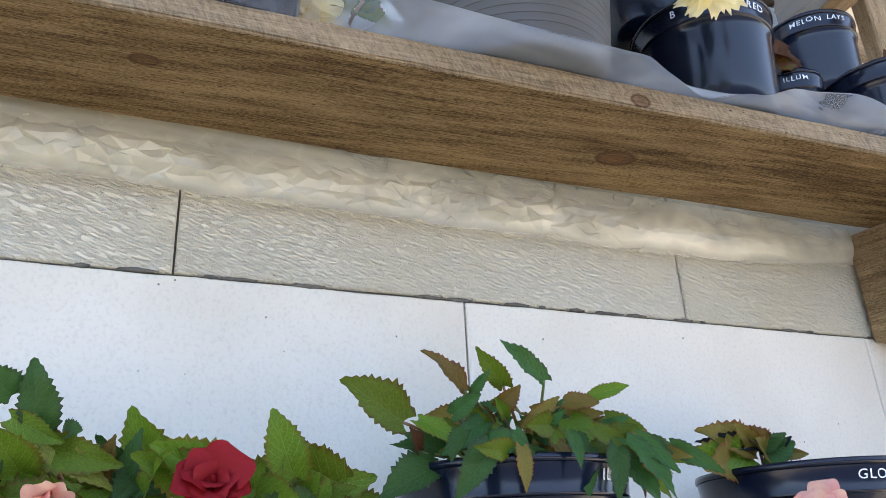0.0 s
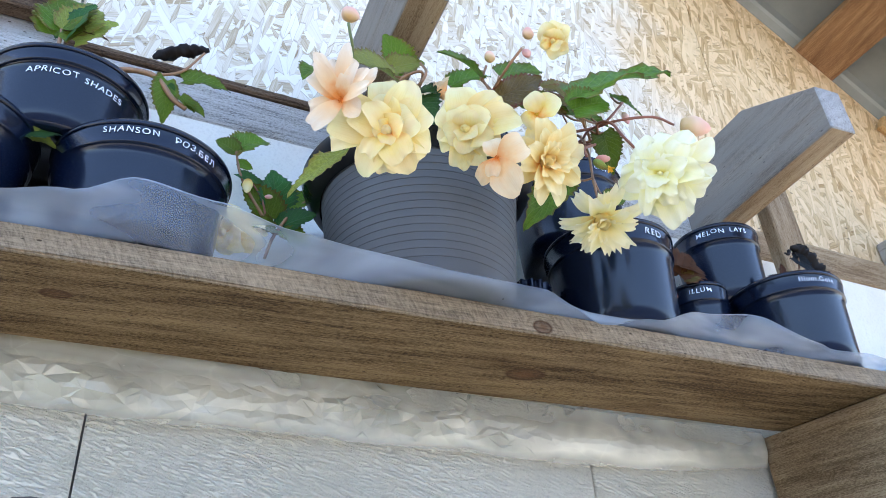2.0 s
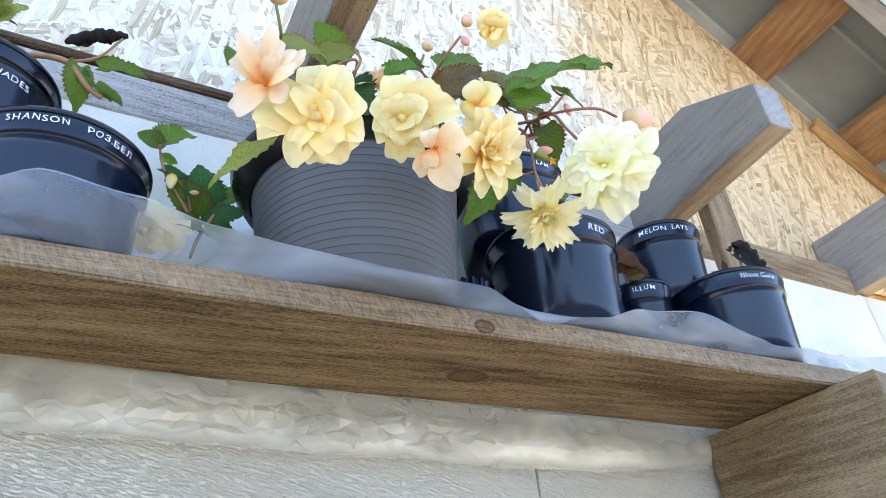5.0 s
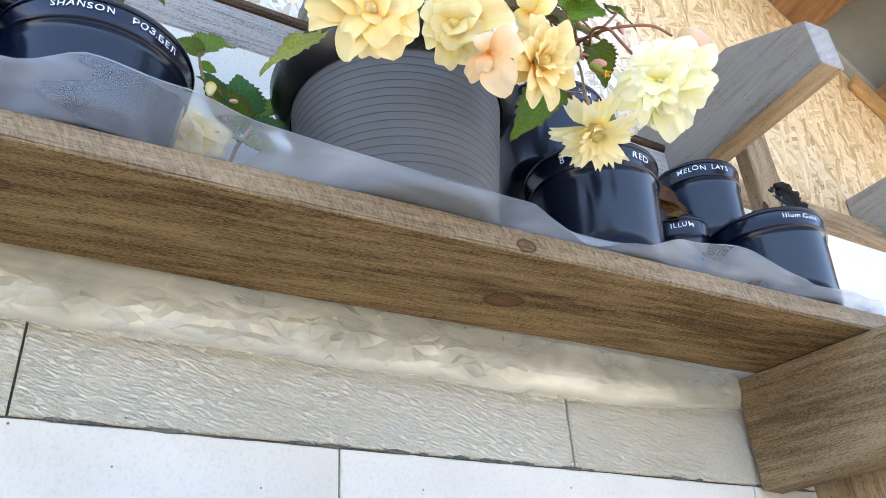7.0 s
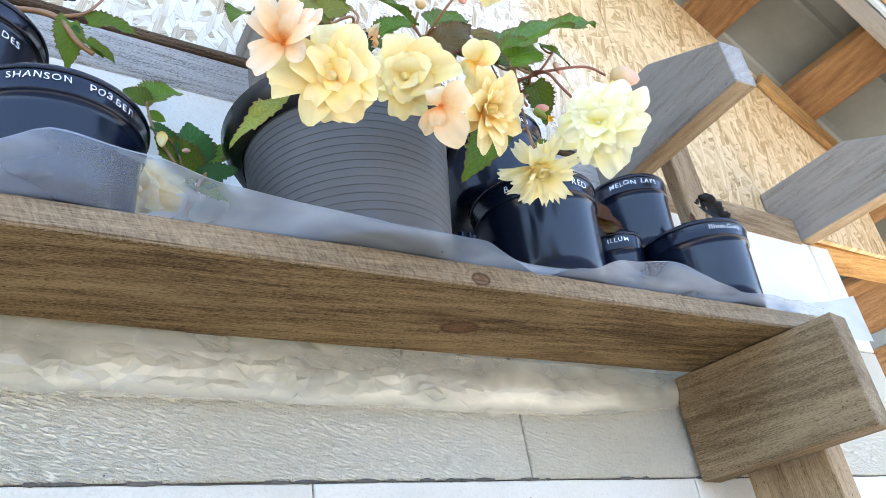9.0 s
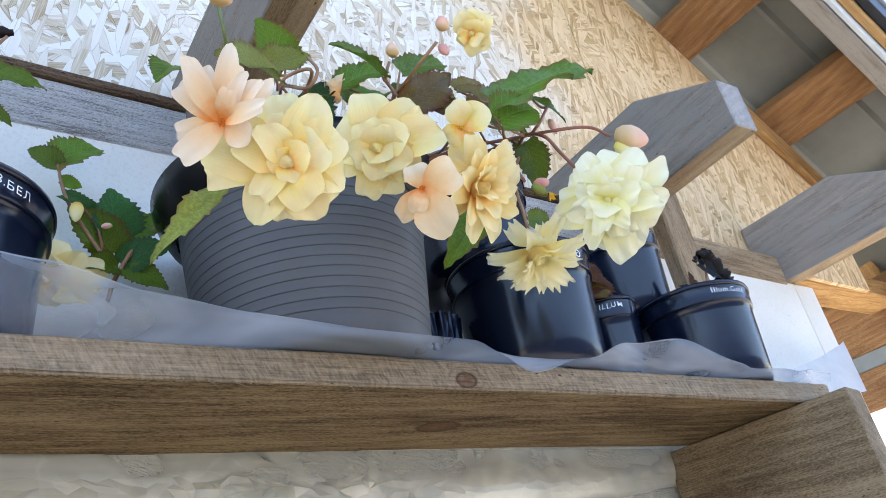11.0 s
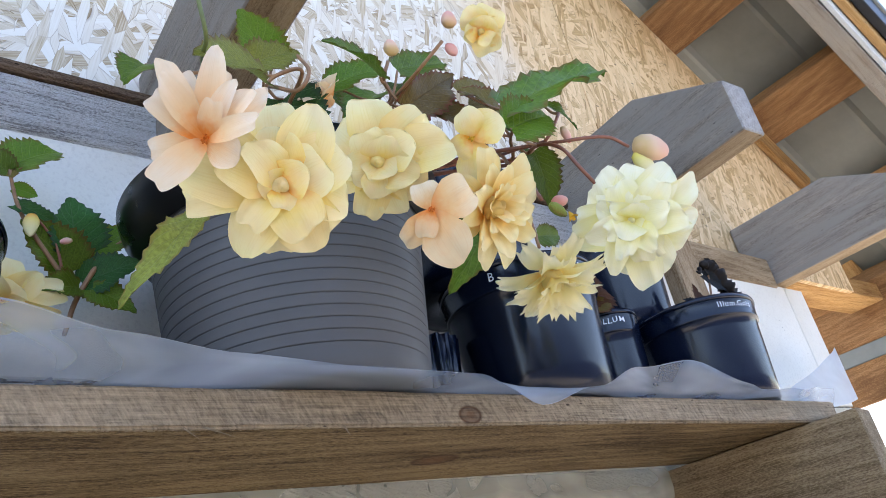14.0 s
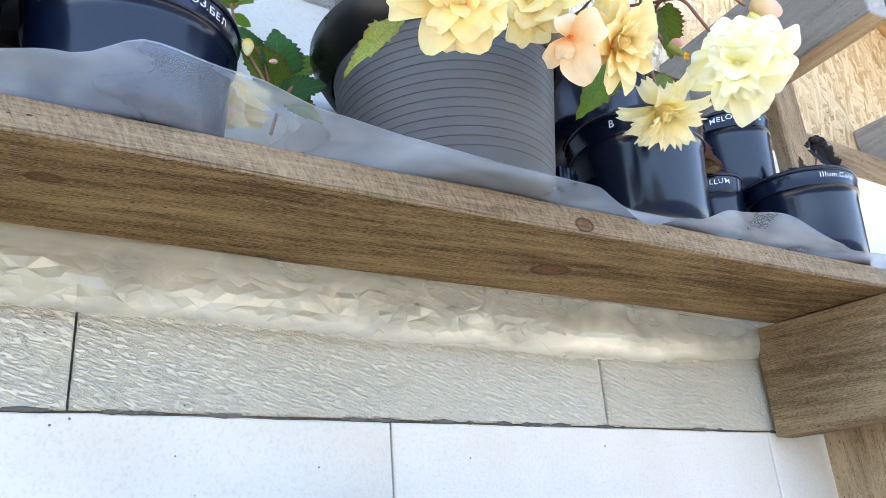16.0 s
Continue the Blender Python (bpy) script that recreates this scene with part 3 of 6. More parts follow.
def tube(points, r0, r1, n=8, steps=6):
    line = glide(points, steps)
    bm = bmesh.new()
    rings, side = [], None
    for i, p in enumerate(line):
        d = (line[min(i + 1, len(line) - 1)] - line[max(i - 1, 0)]).normalized()
        side = d.orthogonal().normalized() if side is None else (side - d * side.dot(d)).normalized()
        up = d.cross(side)
        u = i / (len(line) - 1)
        r = (r0 + (r1 - r0) * u) * (1 + 0.12 * noise.noise(p * 90))
        rings.append([bm.verts.new(p + r * (math.cos(2 * math.pi * k / n) * side + math.sin(2 * math.pi * k / n) * up)) for k in range(n)])
    for a, b in zip(rings, rings[1:]):
        for k in range(n):
            bm.faces.new((a[k], a[(k + 1) % n], b[(k + 1) % n], b[k]))
    bm.faces.new(rings[0][::-1])
    bm.faces.new(rings[-1])
    return bm


def axes(at, along, face):
    """A pose whose y runs along and whose z turns to face."""
    y = Vector(along).normalized()
    z = Vector(face)
    z = (z - y * z.dot(y))
    z = z.normalized() if z.length > 1e-5 else y.orthogonal().normalized()
    x = y.cross(z)
    m = Matrix((x, y, z)).transposed().to_4x4()
    m.translation = at
    return m


def grid_mesh(name, nu, nv, fn, material):
    """A smooth sheet with u, v in 0..1 and a UV map."""
    bm = bmesh.new()
    uvl = bm.loops.layers.uv.new("uv")
    vs = [[bm.verts.new(fn(i / nu, j / nv)) for i in range(nu + 1)] for j in range(nv + 1)]
    for j in range(nv):
        for i in range(nu):
            f = bm.faces.new((vs[j][i], vs[j][i + 1], vs[j + 1][i + 1], vs[j + 1][i]))
            for lp, (a, c) in zip(f.loops, ((i, j), (i + 1, j), (i + 1, j + 1), (i, j + 1))):
                lp[uvl].uv = (a / nu, c / nv)
    return link(name, bm, material, True)


# ---- leaves and petals, shared shapes ----
def leaf_mesh(material, width, seed, droop=0.25, fold=0.35, teeth=11, torn=0.0):
    """A begonia leaf one unit long along y: lopsided, pointed, toothed."""
    rng = random.Random(seed)
    nu, nv = 8, teeth * 2
    skew = rng.uniform(0.75, 1.0)
    ph = rng.uniform(0, 6)

    def fn(u, v):
        s = (u - 0.5) * 2
        body = (math.sin(math.pi * min(1, v * 0.93 + 0.07) ** 0.72)) ** 0.8 if v < 1 else 0.0
        w = width * 0.5 * max(body, 0) * (skew if s < 0 else 1.0 / skew * 0.96)
        k = round(v * nv)
        tooth = (0.10 if k % 2 else -0.045) * (1 if 0 < k < nv else 0)
        if k % 6 == 3:
            tooth += 0.09
        e = abs(s) ** 3
        bite = torn * max(0, noise.noise(Vector((v * 5, s * 1.7, seed)))) * e
        x = s * w * (1 + tooth * e - bite)
        lobe = -0.10 * (1 - v) ** 6 * abs(s) ** 1.5
        y = v + lobe * (1 + 0.3 * s) + 0.02 * (tooth * 5) * e
        z = fold * abs(x) - droop * v * v + 0.022 * math.sin(9 * v + ph) * s + 0.02 * math.sin(14 * v + ph * 2) * abs(s)
        z += 0.012 * math.cos(v * 7 * 2 * math.pi - abs(s) * 8) * abs(s)
        return (x, y, z)

    return grid_mesh("leaf", nu, nv, fn, material)


def petal_mesh(material, width, seed, cup=0.25, curl=0.2, ruffle=0.03, notch=0.0, taper=0.5):
    """A petal one unit long along y; z is its inner face."""
    rng = random.Random(seed)
    ph = rng.uniform(0, 6)

    def fn(u, v):
        s = (u - 0.5) * 2
        if v < 0.4:
            y = 0.5 * (v / 0.4)
            grow = max(0.10, (v / 0.4) ** taper)
        else:
            th = (v - 0.4) / 0.6 * math.pi / 2
            y = 0.5 + 0.5 * math.sin(th)
            grow = max(0.02, math.cos(th) ** 0.52)
        x = s * width * 0.5 * grow * (1 + 0.08 * math.sin(y * 5 + ph * 1.3) * y)
        y -= notch * (y ** 4) * (0.5 + 0.5 * math.cos(x / width * 17 + ph)) + 0.05 * math.sin(x / width * 6 + ph) * y ** 4
        bowl = cup / max(width, 0.1) * 2.2
        r = x / (width * 0.5)
        z = bowl * x * x * (1 - 0.45 * y) + curl * y * y * (y - 0.3) * -1.4 + 0.18 * y
        z += ruffle * math.sin(r * 4 + ph) * y ** 2 + ruffle * 0.7 * math.sin(r * 8 + y * 5 + ph * 2) * y ** 4
        return (x, y, z)

    return grid_mesh("petal", 12, 12, fn, material)


SHAPES = {}


def petals_of(key, material, **kw):
    if key not in SHAPES:
        SHAPES[key] = [petal_mesh(material, seed=hash_of(key) + i, **kw) for i in range(6)]
    return SHAPES[key]


def hash_of(s):
    return sum(ord(c) * (i + 3) for i, c in enumerate(s)) % 997


def leaf_shape(tone, width, i):
    key = ("leaf", tone, round(width * 5), i % 3)
    if key not in SHAPES:
        SHAPES[key] = leaf_mesh(LEAF[tone], width, 11 * tone + i % 3 + 5, droop=(0.12, 0.26, 0.34)[i % 3], torn=0.35 if tone in (2, 5) else 0.05)
    return SHAPES[key]


def add_leaf(plant, base, tip, width, tone, i, face=(-0.25, -0.85, 0.15), name="leaf", label=""):
    b, e = Vector(base), Vector(tip)
    n = (e - b).length
    rng = random.Random(i * 7 + 1)
    f = Vector(face) + Vector((rng.uniform(-0.35, 0.35), rng.uniform(-0.3, 0.3), rng.uniform(-0.3, 0.3)))
    m = axes(b, e - b + Vector((0, 0, 0.06 * n)), f) @ Matrix.Diagonal((n, n, n, 1))
    return part(name, leaf_shape(tone, width, i), None, plant, label, m)


def add_flower(plant, at, face, whorls, size, key, material, core=None, spin=0.0, label="", seed=1, petal_kw=None, stamens=0):
    """Whorls of (count, length, lift in degrees from the axis, offset along the axis); face turns it from the camera's
    mean position.
    """
    rng = random.Random(seed)
    n = (Vector((0.0, -0.72, 1.75)) - Vector(at)).normalized() + Vector(face)
    n.normalize()
    frame_m = axes(at, n.orthogonal(), n)
    frame_m = frame_m @ Matrix.Rotation(spin, 4, "Z")
    bm = bmesh.new()
    heart = 0.055 if stamens else 0.115
    bmesh.ops.create_uvsphere(bm, u_segments=24, v_segments=14, radius=heart * size)
    for v in bm.verts:
        if not stamens:
            # three rolled petals twisted round each other
            a = math.atan2(v.co.y, v.co.x) / (2 * math.pi) * 3 + v.co.z / (heart * size) * 0.7
            v.co *= 0.80 + 0.28 * (a % 1.0)
        v.co.z = v.co.z * (1.2 if stamens else 1.35) + (0.02 if stamens else 0.10) * size
    for k in range(stamens):
        a, r = rng.uniform(0, 6.3), rng.uniform(0, 0.085) * size
        tmp = bmesh.ops.create_icosphere(bm, subdivisions=1, radius=0.028 * size)
        for v in tmp["verts"]:
            v.co += Vector((r * math.cos(a), r * math.sin(a), (0.11 + rng.uniform(-0.02, 0.05)) * size))
    uvl = bm.loops.layers.uv.new("uv")
    for f in bm.faces:
        for lp in f.loops:
            lp[uvl].uv = (0.5, 0.42)
    flower = part("flower", bm, core or (STAMEN if stamens else material), plant, label, frame_m, True)
    shapes = petals_of(key, material, **(petal_kw or {}))
    closed = petals_of(key + " closed", material, **dict(petal_kw or {}, width=0.95, cup=0.55, curl=-0.25, ruffle=0.02))
    for w, (count, length, lift, off) in enumerate(whorls):
        for k in range(count):
            a = 2 * math.pi * (k + 0.5 * (w % 2) + rng.uniform(-0.2, 0.2)) / count
            l = length * size * rng.uniform(0.86, 1.12)
            lf = radians(lift + rng.uniform(-9, 9))
            d = Vector((math.cos(a) * math.sin(lf), math.sin(a) * math.sin(lf), math.cos(lf)))
            inner = Vector((-math.cos(a) * math.cos(lf), -math.sin(a) * math.cos(lf), math.sin(lf)))
            start = Vector((math.cos(a), math.sin(a), 0)) * 0.025 * size + Vector((0, 0, off * size))
            m = frame_m @ axes(start, d, inner) @ Matrix.Rotation(rng.uniform(-0.2, 0.2), 4, "Y") @ Matrix.Diagonal((l, l, l, 1))
            part("petal", rng.choice(closed if lift < 25 else shapes), None, flower, "", m)
    return flower


# the camera's right and up at 14.5 s; blooms are shaped to that view
VIEW_RIGHT, VIEW_UP = Vector((0.790, -0.579, -0.202)), Vector((-0.129, -0.479, 0.868))


def rolled_heart(size, turns=1.7):
    """The closed middle of a double flower: one petal sheet rolled to a rosebud, open at its tip."""
    bm = bmesh.new()
    uvl = bm.loops.layers.uv.new("uv")
    nu, nv = 54, 8
    grid = []
    for j in range(nv + 1):
        v = j / nv
        row = []
        for i in range(nu + 1):
            u = i / nu
            a = 2 * math.pi * turns * u
            r = size * (0.02 + 0.98 * u) * (0.28 + 0.80 * math.sin(math.pi * min(1, 0.15 + 0.79 * v)))
            top = size * (2.1 - 0.75 * u + 0.22 * math.sin(a * 1.5 + 1))
            row.append(bm.verts.new((r * math.cos(a), r * math.sin(a), top * v - 0.2 * size)))
        grid.append(row)
    for j in range(nv):
        for i in range(nu):
            f = bm.faces.new((grid[j][i], grid[j][i + 1], grid[j + 1][i + 1], grid[j + 1][i]))
            for lp, (p, q) in zip(f.loops, ((i, j), (i + 1, j), (i + 1, j + 1), (i, j + 1))):
                lp[uvl].uv = (p / nu, 0.34 + 0.40 * q / nv)
    core = bmesh.ops.create_uvsphere(bm, u_segments=16, v_segments=10, radius=0.42 * size)
    for v in core["verts"]:
        v.co = (v.co.x, v.co.y, v.co.z * 1.7 + 0.95 * size)
        for lp in v.link_loops:
            lp[uvl].uv = (0.5, 0.62)
    return bm


def stamen_heart(size, count, seed):
    bm = bmesh.new()
    rng = random.Random(seed)
    uvl = bm.loops.layers.uv.new("uv")
    for k in range(count):
        a, r = rng.uniform(0, 6.3), size * rng.uniform(0, 1) ** 0.6
        tip = Vector((r * math.cos(a), r * math.sin(a), size * rng.uniform(0.9, 1.6)))
        for q in range(5):
            tmp = bmesh.ops.create_icosphere(bm, subdivisions=1, radius=size * (0.26 if q == 4 else 0.10))
            for v in tmp["verts"]:
                v.co += tip * (0.15 + 0.21 * q)
    return bm


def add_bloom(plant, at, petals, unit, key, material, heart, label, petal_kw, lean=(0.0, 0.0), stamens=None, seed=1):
    """Petals as (tip across, tip up, breadth, degrees from the axis, step forward), in units of the given length, as
    seen in the camera's view.
    """
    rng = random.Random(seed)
    # the axis aims at the camera's place at 14.5 s, then leans
    n = (Vector((-0.01, -0.656, 1.84)) - Vector(at)).normalized() + VIEW_RIGHT * lean[0] + VIEW_UP * lean[1]
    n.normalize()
    across = (VIEW_RIGHT - n * VIEW_RIGHT.dot(n)).normalized()
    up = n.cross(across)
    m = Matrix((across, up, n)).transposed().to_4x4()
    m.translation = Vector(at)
    if stamens:
        flower = part("flower", stamen_heart(heart * unit, 20, seed), stamens, plant, label, m, True)
    else:
        flower = part("flower", rolled_heart(heart * unit), material, plant, label, m, True)
    for i, (px, py, wide, lift, fore) in enumerate(petals):
        l = math.hypot(px, py) * unit * rng.uniform(0.93, 1.07)
        lift += rng.uniform(-6, 6)
        name = f"{key} {round(wide / math.hypot(px, py) * 6)}"
        shapes = petals_of(name, material, **dict(petal_kw, width=round(wide / math.hypot(px, py) * 6) / 6))
        lf = radians(lift)
        a = math.atan2(py, px) + rng.uniform(-0.12, 0.12)
        d = Vector((math.cos(a) * math.sin(lf), math.sin(a) * math.sin(lf), math.cos(lf)))
        inner = Vector((-math.cos(a) * math.cos(lf), -math.sin(a) * math.cos(lf), math.sin(lf)))
        l /= max(0.5, math.sin(lf))
        pm = m @ axes(Vector((0, 0, fore * unit)), d, inner) @ Matrix.Rotation(rng.uniform(-0.32, 0.32), 4, "Y") @ Matrix.Diagonal((l, l, l, 1))
        part("petal", shapes[i % len(shapes)], None, flower, "", pm)
    return flower


def add_bud(plant, at, along, length, width, material, label="", seed=0):
    """Two or three petals closed to an egg."""
    prof = [(0.0, 0.0), (0.30, 0.06), (0.46, 0.25), (0.5, 0.45), (0.42, 0.68), (0.25, 0.88), (0.08, 0.98), (0.0, 1.0)]
    bm = bmesh.new()
    uvl = bm.loops.layers.uv.new("uv")
    n = 14
    rings = [[bm.verts.new((r * width * (1 + 0.10 * math.sin(3 * 2 * math.pi * i / n + z * 2 + seed)) * math.cos(2 * math.pi * i / n), z * length, 0.8 * r * width * math.sin(2 * math.pi * i / n))) for i in range(n)] for r, z in prof]
    for j in range(len(rings) - 1):
        for i in range(n):
            f = bm.faces.new((rings[j][i], rings[j][(i + 1) % n], rings[j + 1][(i + 1) % n], rings[j + 1][i]))
            for lp in f.loops:
                lp[uvl].uv = (i / n, lp.vert.co.y / length)
    bmesh.ops.remove_doubles(bm, verts=bm.verts[:], dist=1e-6)
    return part("bud", bm, material, plant, label, axes(at, along, (0, -1, 0.2)), True)


def withered_leaf(pts, radii):
    """A dried leaf curled to a lumpy roll."""
    bm = tube(pts, 1.0, 1.0, 10, 10)
    line = glide(pts, 10)
    for k, v in enumerate(bm.verts):
        i = k // 10
        u = i / (len(line) - 1)
        p = u * (len(radii) - 1)
        r = radii[int(p)] + (radii[min(int(p) + 1, len(radii) - 1)] - radii[int(p)]) * (p - int(p))
        d = (v.co - line[i]).normalized()
        v.co = line[i] + d * r * (1 + 0.75 * noise.noise(line[i] * 190 + d * 1.3) + 0.3 * noise.noise(line[i] * 420 + d * 2))
    return bm


def add_stem(plant, pts, r0=0.0022, r1=0.0016, material=None):
    return part("stem", tube(pts, r0, r1), material or STEM, plant, "", None, True)


# ---- pots ----
def lettering(pot, text, cx, cy, r_of, z, size, angle, slope=0.0):
    """Handwritten marker letters wrapped round a pot; angle 0 faces -y."""
    cu = bpy.data.curves.new("lettering", "FONT")
    cu.body, cu.size, cu.align_x, cu.align_y = text, size, "CENTER", "CENTER"
    cu.space_character, cu.offset = 1.16, size * 0.003
    cu.resolution_u = 3
    tmp = bpy.data.objects.new("tmp", cu)
    scene.collection.objects.link(tmp)
    dg = bpy.context.evaluated_depsgraph_get()
    me = bpy.data.meshes.new_from_object(tmp.evaluated_get(dg))
    bpy.data.objects.remove(tmp)
    bm = bmesh.new()
    bm.from_mesh(me)
    bpy.data.meshes.remove(me)
    for i in range(3):
        long_ones = [e for e in bm.edges if e.calc_length() > size * 0.25]
        if long_ones:
            bmesh.ops.subdivide_edges(bm, edges=long_ones, cuts=1)
    for v in bm.verts:
        x, y = v.co.x, v.co.y
        y += 0.20 * size * noise.noise(Vector((x / size * 0.8, 3.1, len(text))))
        x += 0.12 * size * noise.noise(Vector((x / size * 1.3, y / size * 1.3, 7)))
        zz = z + y * 0.92 + slope * x
        r = r_of(zz) + 0.0007
        a = radians(angle) + x / r
        v.co = (cx + r * math.sin(a), cy - r * math.cos(a), zz)
    return part("lettering", bm, INK, pot, "white handwritten marker letters")


def nursery_pot(at, r, h, label, text=None, size=0.012, soil=0.022, group="black nursery pots", lean=(0, 0, 0), foot=0.84):
    """A tapered black nursery pot with a rolled rim band; at is the middle of its base."""
    x, y, z = at
    pot = thing("flower_pot", at, label, "flower pot", group, turn=lean)
    rb = r * foot
    band = h * 0.20

    def ro(zz):
        k = (zz - z) / h
        base = rb + (r * 0.955 - rb) * k
        return base + (r * 0.030 if zz > z + h - band else 0)

    t = 0.0016
    prof = [(0, 0.004), (rb * 0.55, 0.004), (rb * 0.6, 0.0), (rb - 0.003, 0.0), (rb, 0.003)]
    prof += [(rb + (r * 0.955 - rb) * k, h * k) for k in (0.2, 0.45, 0.7)]
    kb = 1 - band / h
    rb2 = rb + (r * 0.955 - rb) * kb
    prof += [(rb2, h - band - 0.0022), (rb2 + r * 0.012, h - band - 0.0014), (rb2 + r * 0.034, h - band - 0.0010), (rb2 + r * 0.036, h - band + 0.0008), (rb2 + r * 0.029, h - band + 0.0022), (r * 0.982, h - 0.007), (r * 0.986, h - 0.005)]
    prof += [(r * 0.955 - t, h - 0.008), (rb2 - t, h - band), (rb + (r * 0.955 - rb) * 0.3 - t, h * 0.3), (0, h * 0.3)]
    part("body", lathe(prof, 72), BLACK_POT, pot, "", pose(x, y, z), True)
    part("rim", lathe([(r * 0.965, h - 0.0055), (r * 0.998, h - 0.006), (r, h - 0.003), (r * 0.99, h), (r * 0.96, h - 0.001), (r * 0.955, h - 0.004), (r * 0.965, h - 0.0055)], 72), BLACK_POT, pot, "", pose(x, y, z), True)
    if soil is not None:
        bm = lathe([(r * 0.945, h - soil), (r * 0.6, h - soil + 0.003), (r * 0.25, h - soil + 0.001), (0, h - soil + 0.004)], 32)
        for v in bm.verts:
            v.co.z += 0.003 * noise.noise(v.co * 60)
        part("soil", bm, SOIL, pot, "dark potting soil", pose(x, y, z), True)
    if text:
        for s, a, dz, sl in text:
            lettering(pot, s, x, y, ro, z + h - band * 0.55 + dz, size, a, sl)
    return pot


# ---- ground and distance ----
# out of view; its pale tone is set for the light it bounces up
whole("ground", box(-400, 400, -400, 400, -0.3, 0.0), GROUND, "unseen ground, kept pale to bounce light up at the shelf", "ground", "structure")

house = thing("house", (28.0, 11.5, 0.0), "distant low pale house with a grey roof and chimney", "house")
part("wall", box(24.5, 33, 9.6, 15, 0, 2.7, 0.02), TRIM, house)
part("roof", prism([(24.6, 2.6), (33.5, 2.6), (29.2, 3.9)], 9.2, 15.4), SHEET, house)
part("chimney", box(24.4, 24.9, 9.75, 10.3, 2.6, 4.35, 0.02), TRIM, house)

# added out of view: darkens the pot reflections and blocks low sky
whole("wall_north", box(-14, 14, -7.2, -7.0, 0, 3.5, 0.01), UNSEEN_WALL, "unseen dark wall added behind the camera for the pots' reflections", "wall", "structure")

# ---- block wall ----
WALL_END, WALL_TOP, COURSE, BLOCK_LEN = 1.575, 2.35, 0.25, 0.6
wall = whole("wall_south", box(-2.4, WALL_END - 0.004, 0.006, 0.25, 0.0, WALL_TOP - 0.012), MORTAR, "white aerated concrete block wall with thin grey joints", "wall", "structure")
side = whole("wall_east", box(WALL_END - 0.25, WALL_END - 0.004, 0.252, 4.0, 0.0, WALL_TOP), BLOCK, "white aerated concrete side wall", "wall", "structure")


def block(x0, x1, z0, z1, seed):
    """One block with slightly chipped arrises and a joint all round."""
    g = 0.0011
    bm = box(x0 + g, x1 - g, 0.0, 0.06, z0 + g, z1 - g)
    bmesh.ops.subdivide_edges(bm, edges=[e for e in bm.edges if abs(e.verts[0].co.x - e.verts[1].co.x) > 0.1], cuts=14, use_grid_fill=True)
    for v in bm.verts:
        if v.co.y < 0.001:
            c = 0.0019 * abs(noise.noise(Vector((v.co.x * 23, v.co.z * 23, seed))))
            v.co.z += c if v.co.z < (z0 + z1) / 2 else -c
    front = [e for e in bm.edges if e.verts[0].co.y < 0.001 and e.verts[1].co.y < 0.001 and e.is_boundary is False and len(e.link_faces) == 2 and abs(e.link_faces[0].normal.dot(e.link_faces[1].normal)) < 0.7]
    if front:
        bmesh.ops.bevel(bm, geom=front, offset=0.0016, segments=1, affect="EDGES")
    return bm


for row in range(9):
    z1 = WALL_TOP - row * COURSE
    z0 = z1 - COURSE
    shift = 0.0 if row % 2 else 0.301
    edges = [-2.4] + [shift + BLOCK_LEN * k for k in range(-5, 4) if -2.35 < shift + BLOCK_LEN * k < WALL_END - 0.05] + [WALL_END]
    for i, (a, c) in enumerate(zip(edges, edges[1:])):
        part("block", block(a, c, z0, z1, row * 31 + i), BLOCK_SAWN_WARM if row == 1 else BLOCK, wall)


def mortar_beads():
    """Squeezed-out adhesive along the bed joints."""
    bm = bmesh.new()
    rng = random.Random(4)
    for z in (1.85, 2.1, 1.6):
        x = -1.2
        while x < WALL_END - 0.03:
            w = rng.uniform(0.006, 0.035)
            if rng.random() < 0.38:
                tmp = bmesh.ops.create_icosphere(bm, subdivisions=1, radius=1)
                for v in tmp["verts"]:
                    v.co = Vector((x + v.co.x * w * 0.6, 0.0 + v.co.y * rng.uniform(0.001, 0.0022), z + v.co.z * rng.uniform(0.0016, 0.0032)))
            x += w
    return bm


whole("mortar_beads", mortar_beads(), MORTAR, "grey adhesive squeezed from the block joints", "mortar", "stuff")

# ---- gable: wall plate, strand boards, roof ----
OSB_Y = 0.05
SLOPE = -0.715
ANG = math.degrees(math.atan(0.715))


def roof_z(x):
    return 3.13 + SLOPE * (x - 1.464)


def timber(name, length, w, h, m, material, label, category, kind="", bevel=0.003, parent=None, group=""):
    """A sawn beam: length along x, w across y, h up z, the pose at its middle."""
    bm = box(-length / 2, length / 2, -w / 2, w / 2, -h / 2, h / 2, bevel)
    if parent is not None:
        return part(name, bm, material, parent, label, m)
    return whole(name, bm, material, label, category, kind, m, group=group)


timber("wall_plate", 0.44, 0.046, 0.066, pose(1.256, 0.020, 2.375), WOOD_TAN, "short tan board lying along the wall top", "timber", "structure")
timber("wall_plate", 3.40, 0.046, 0.066, pose(-0.670, 0.020, 2.375), WOOD_PLATE, "whitened weathered board lying along the wall top", "timber", "structure")
timber("wall_plate", 3.9, 0.10, 0.24, pose(-0.42, OSB_Y + 0.064, WALL_TOP + 0.121), WOOD_PLATE, "whitened weathered timber plate lying on the block wall", "timber", "structure")
timber("batten", 1.08, 0.046, 0.014, pose(0.43, 0.016, 2.4160), WOOD_DARK, "rough brown batten under the strand board", "batten", "structure")
timber("batten", 1.1, 0.028, 0.03, pose(-0.66, OSB_Y - 0.002, 2.508), WOOD_DARK, "rough brown batten under the strand board", "batten", "structure")


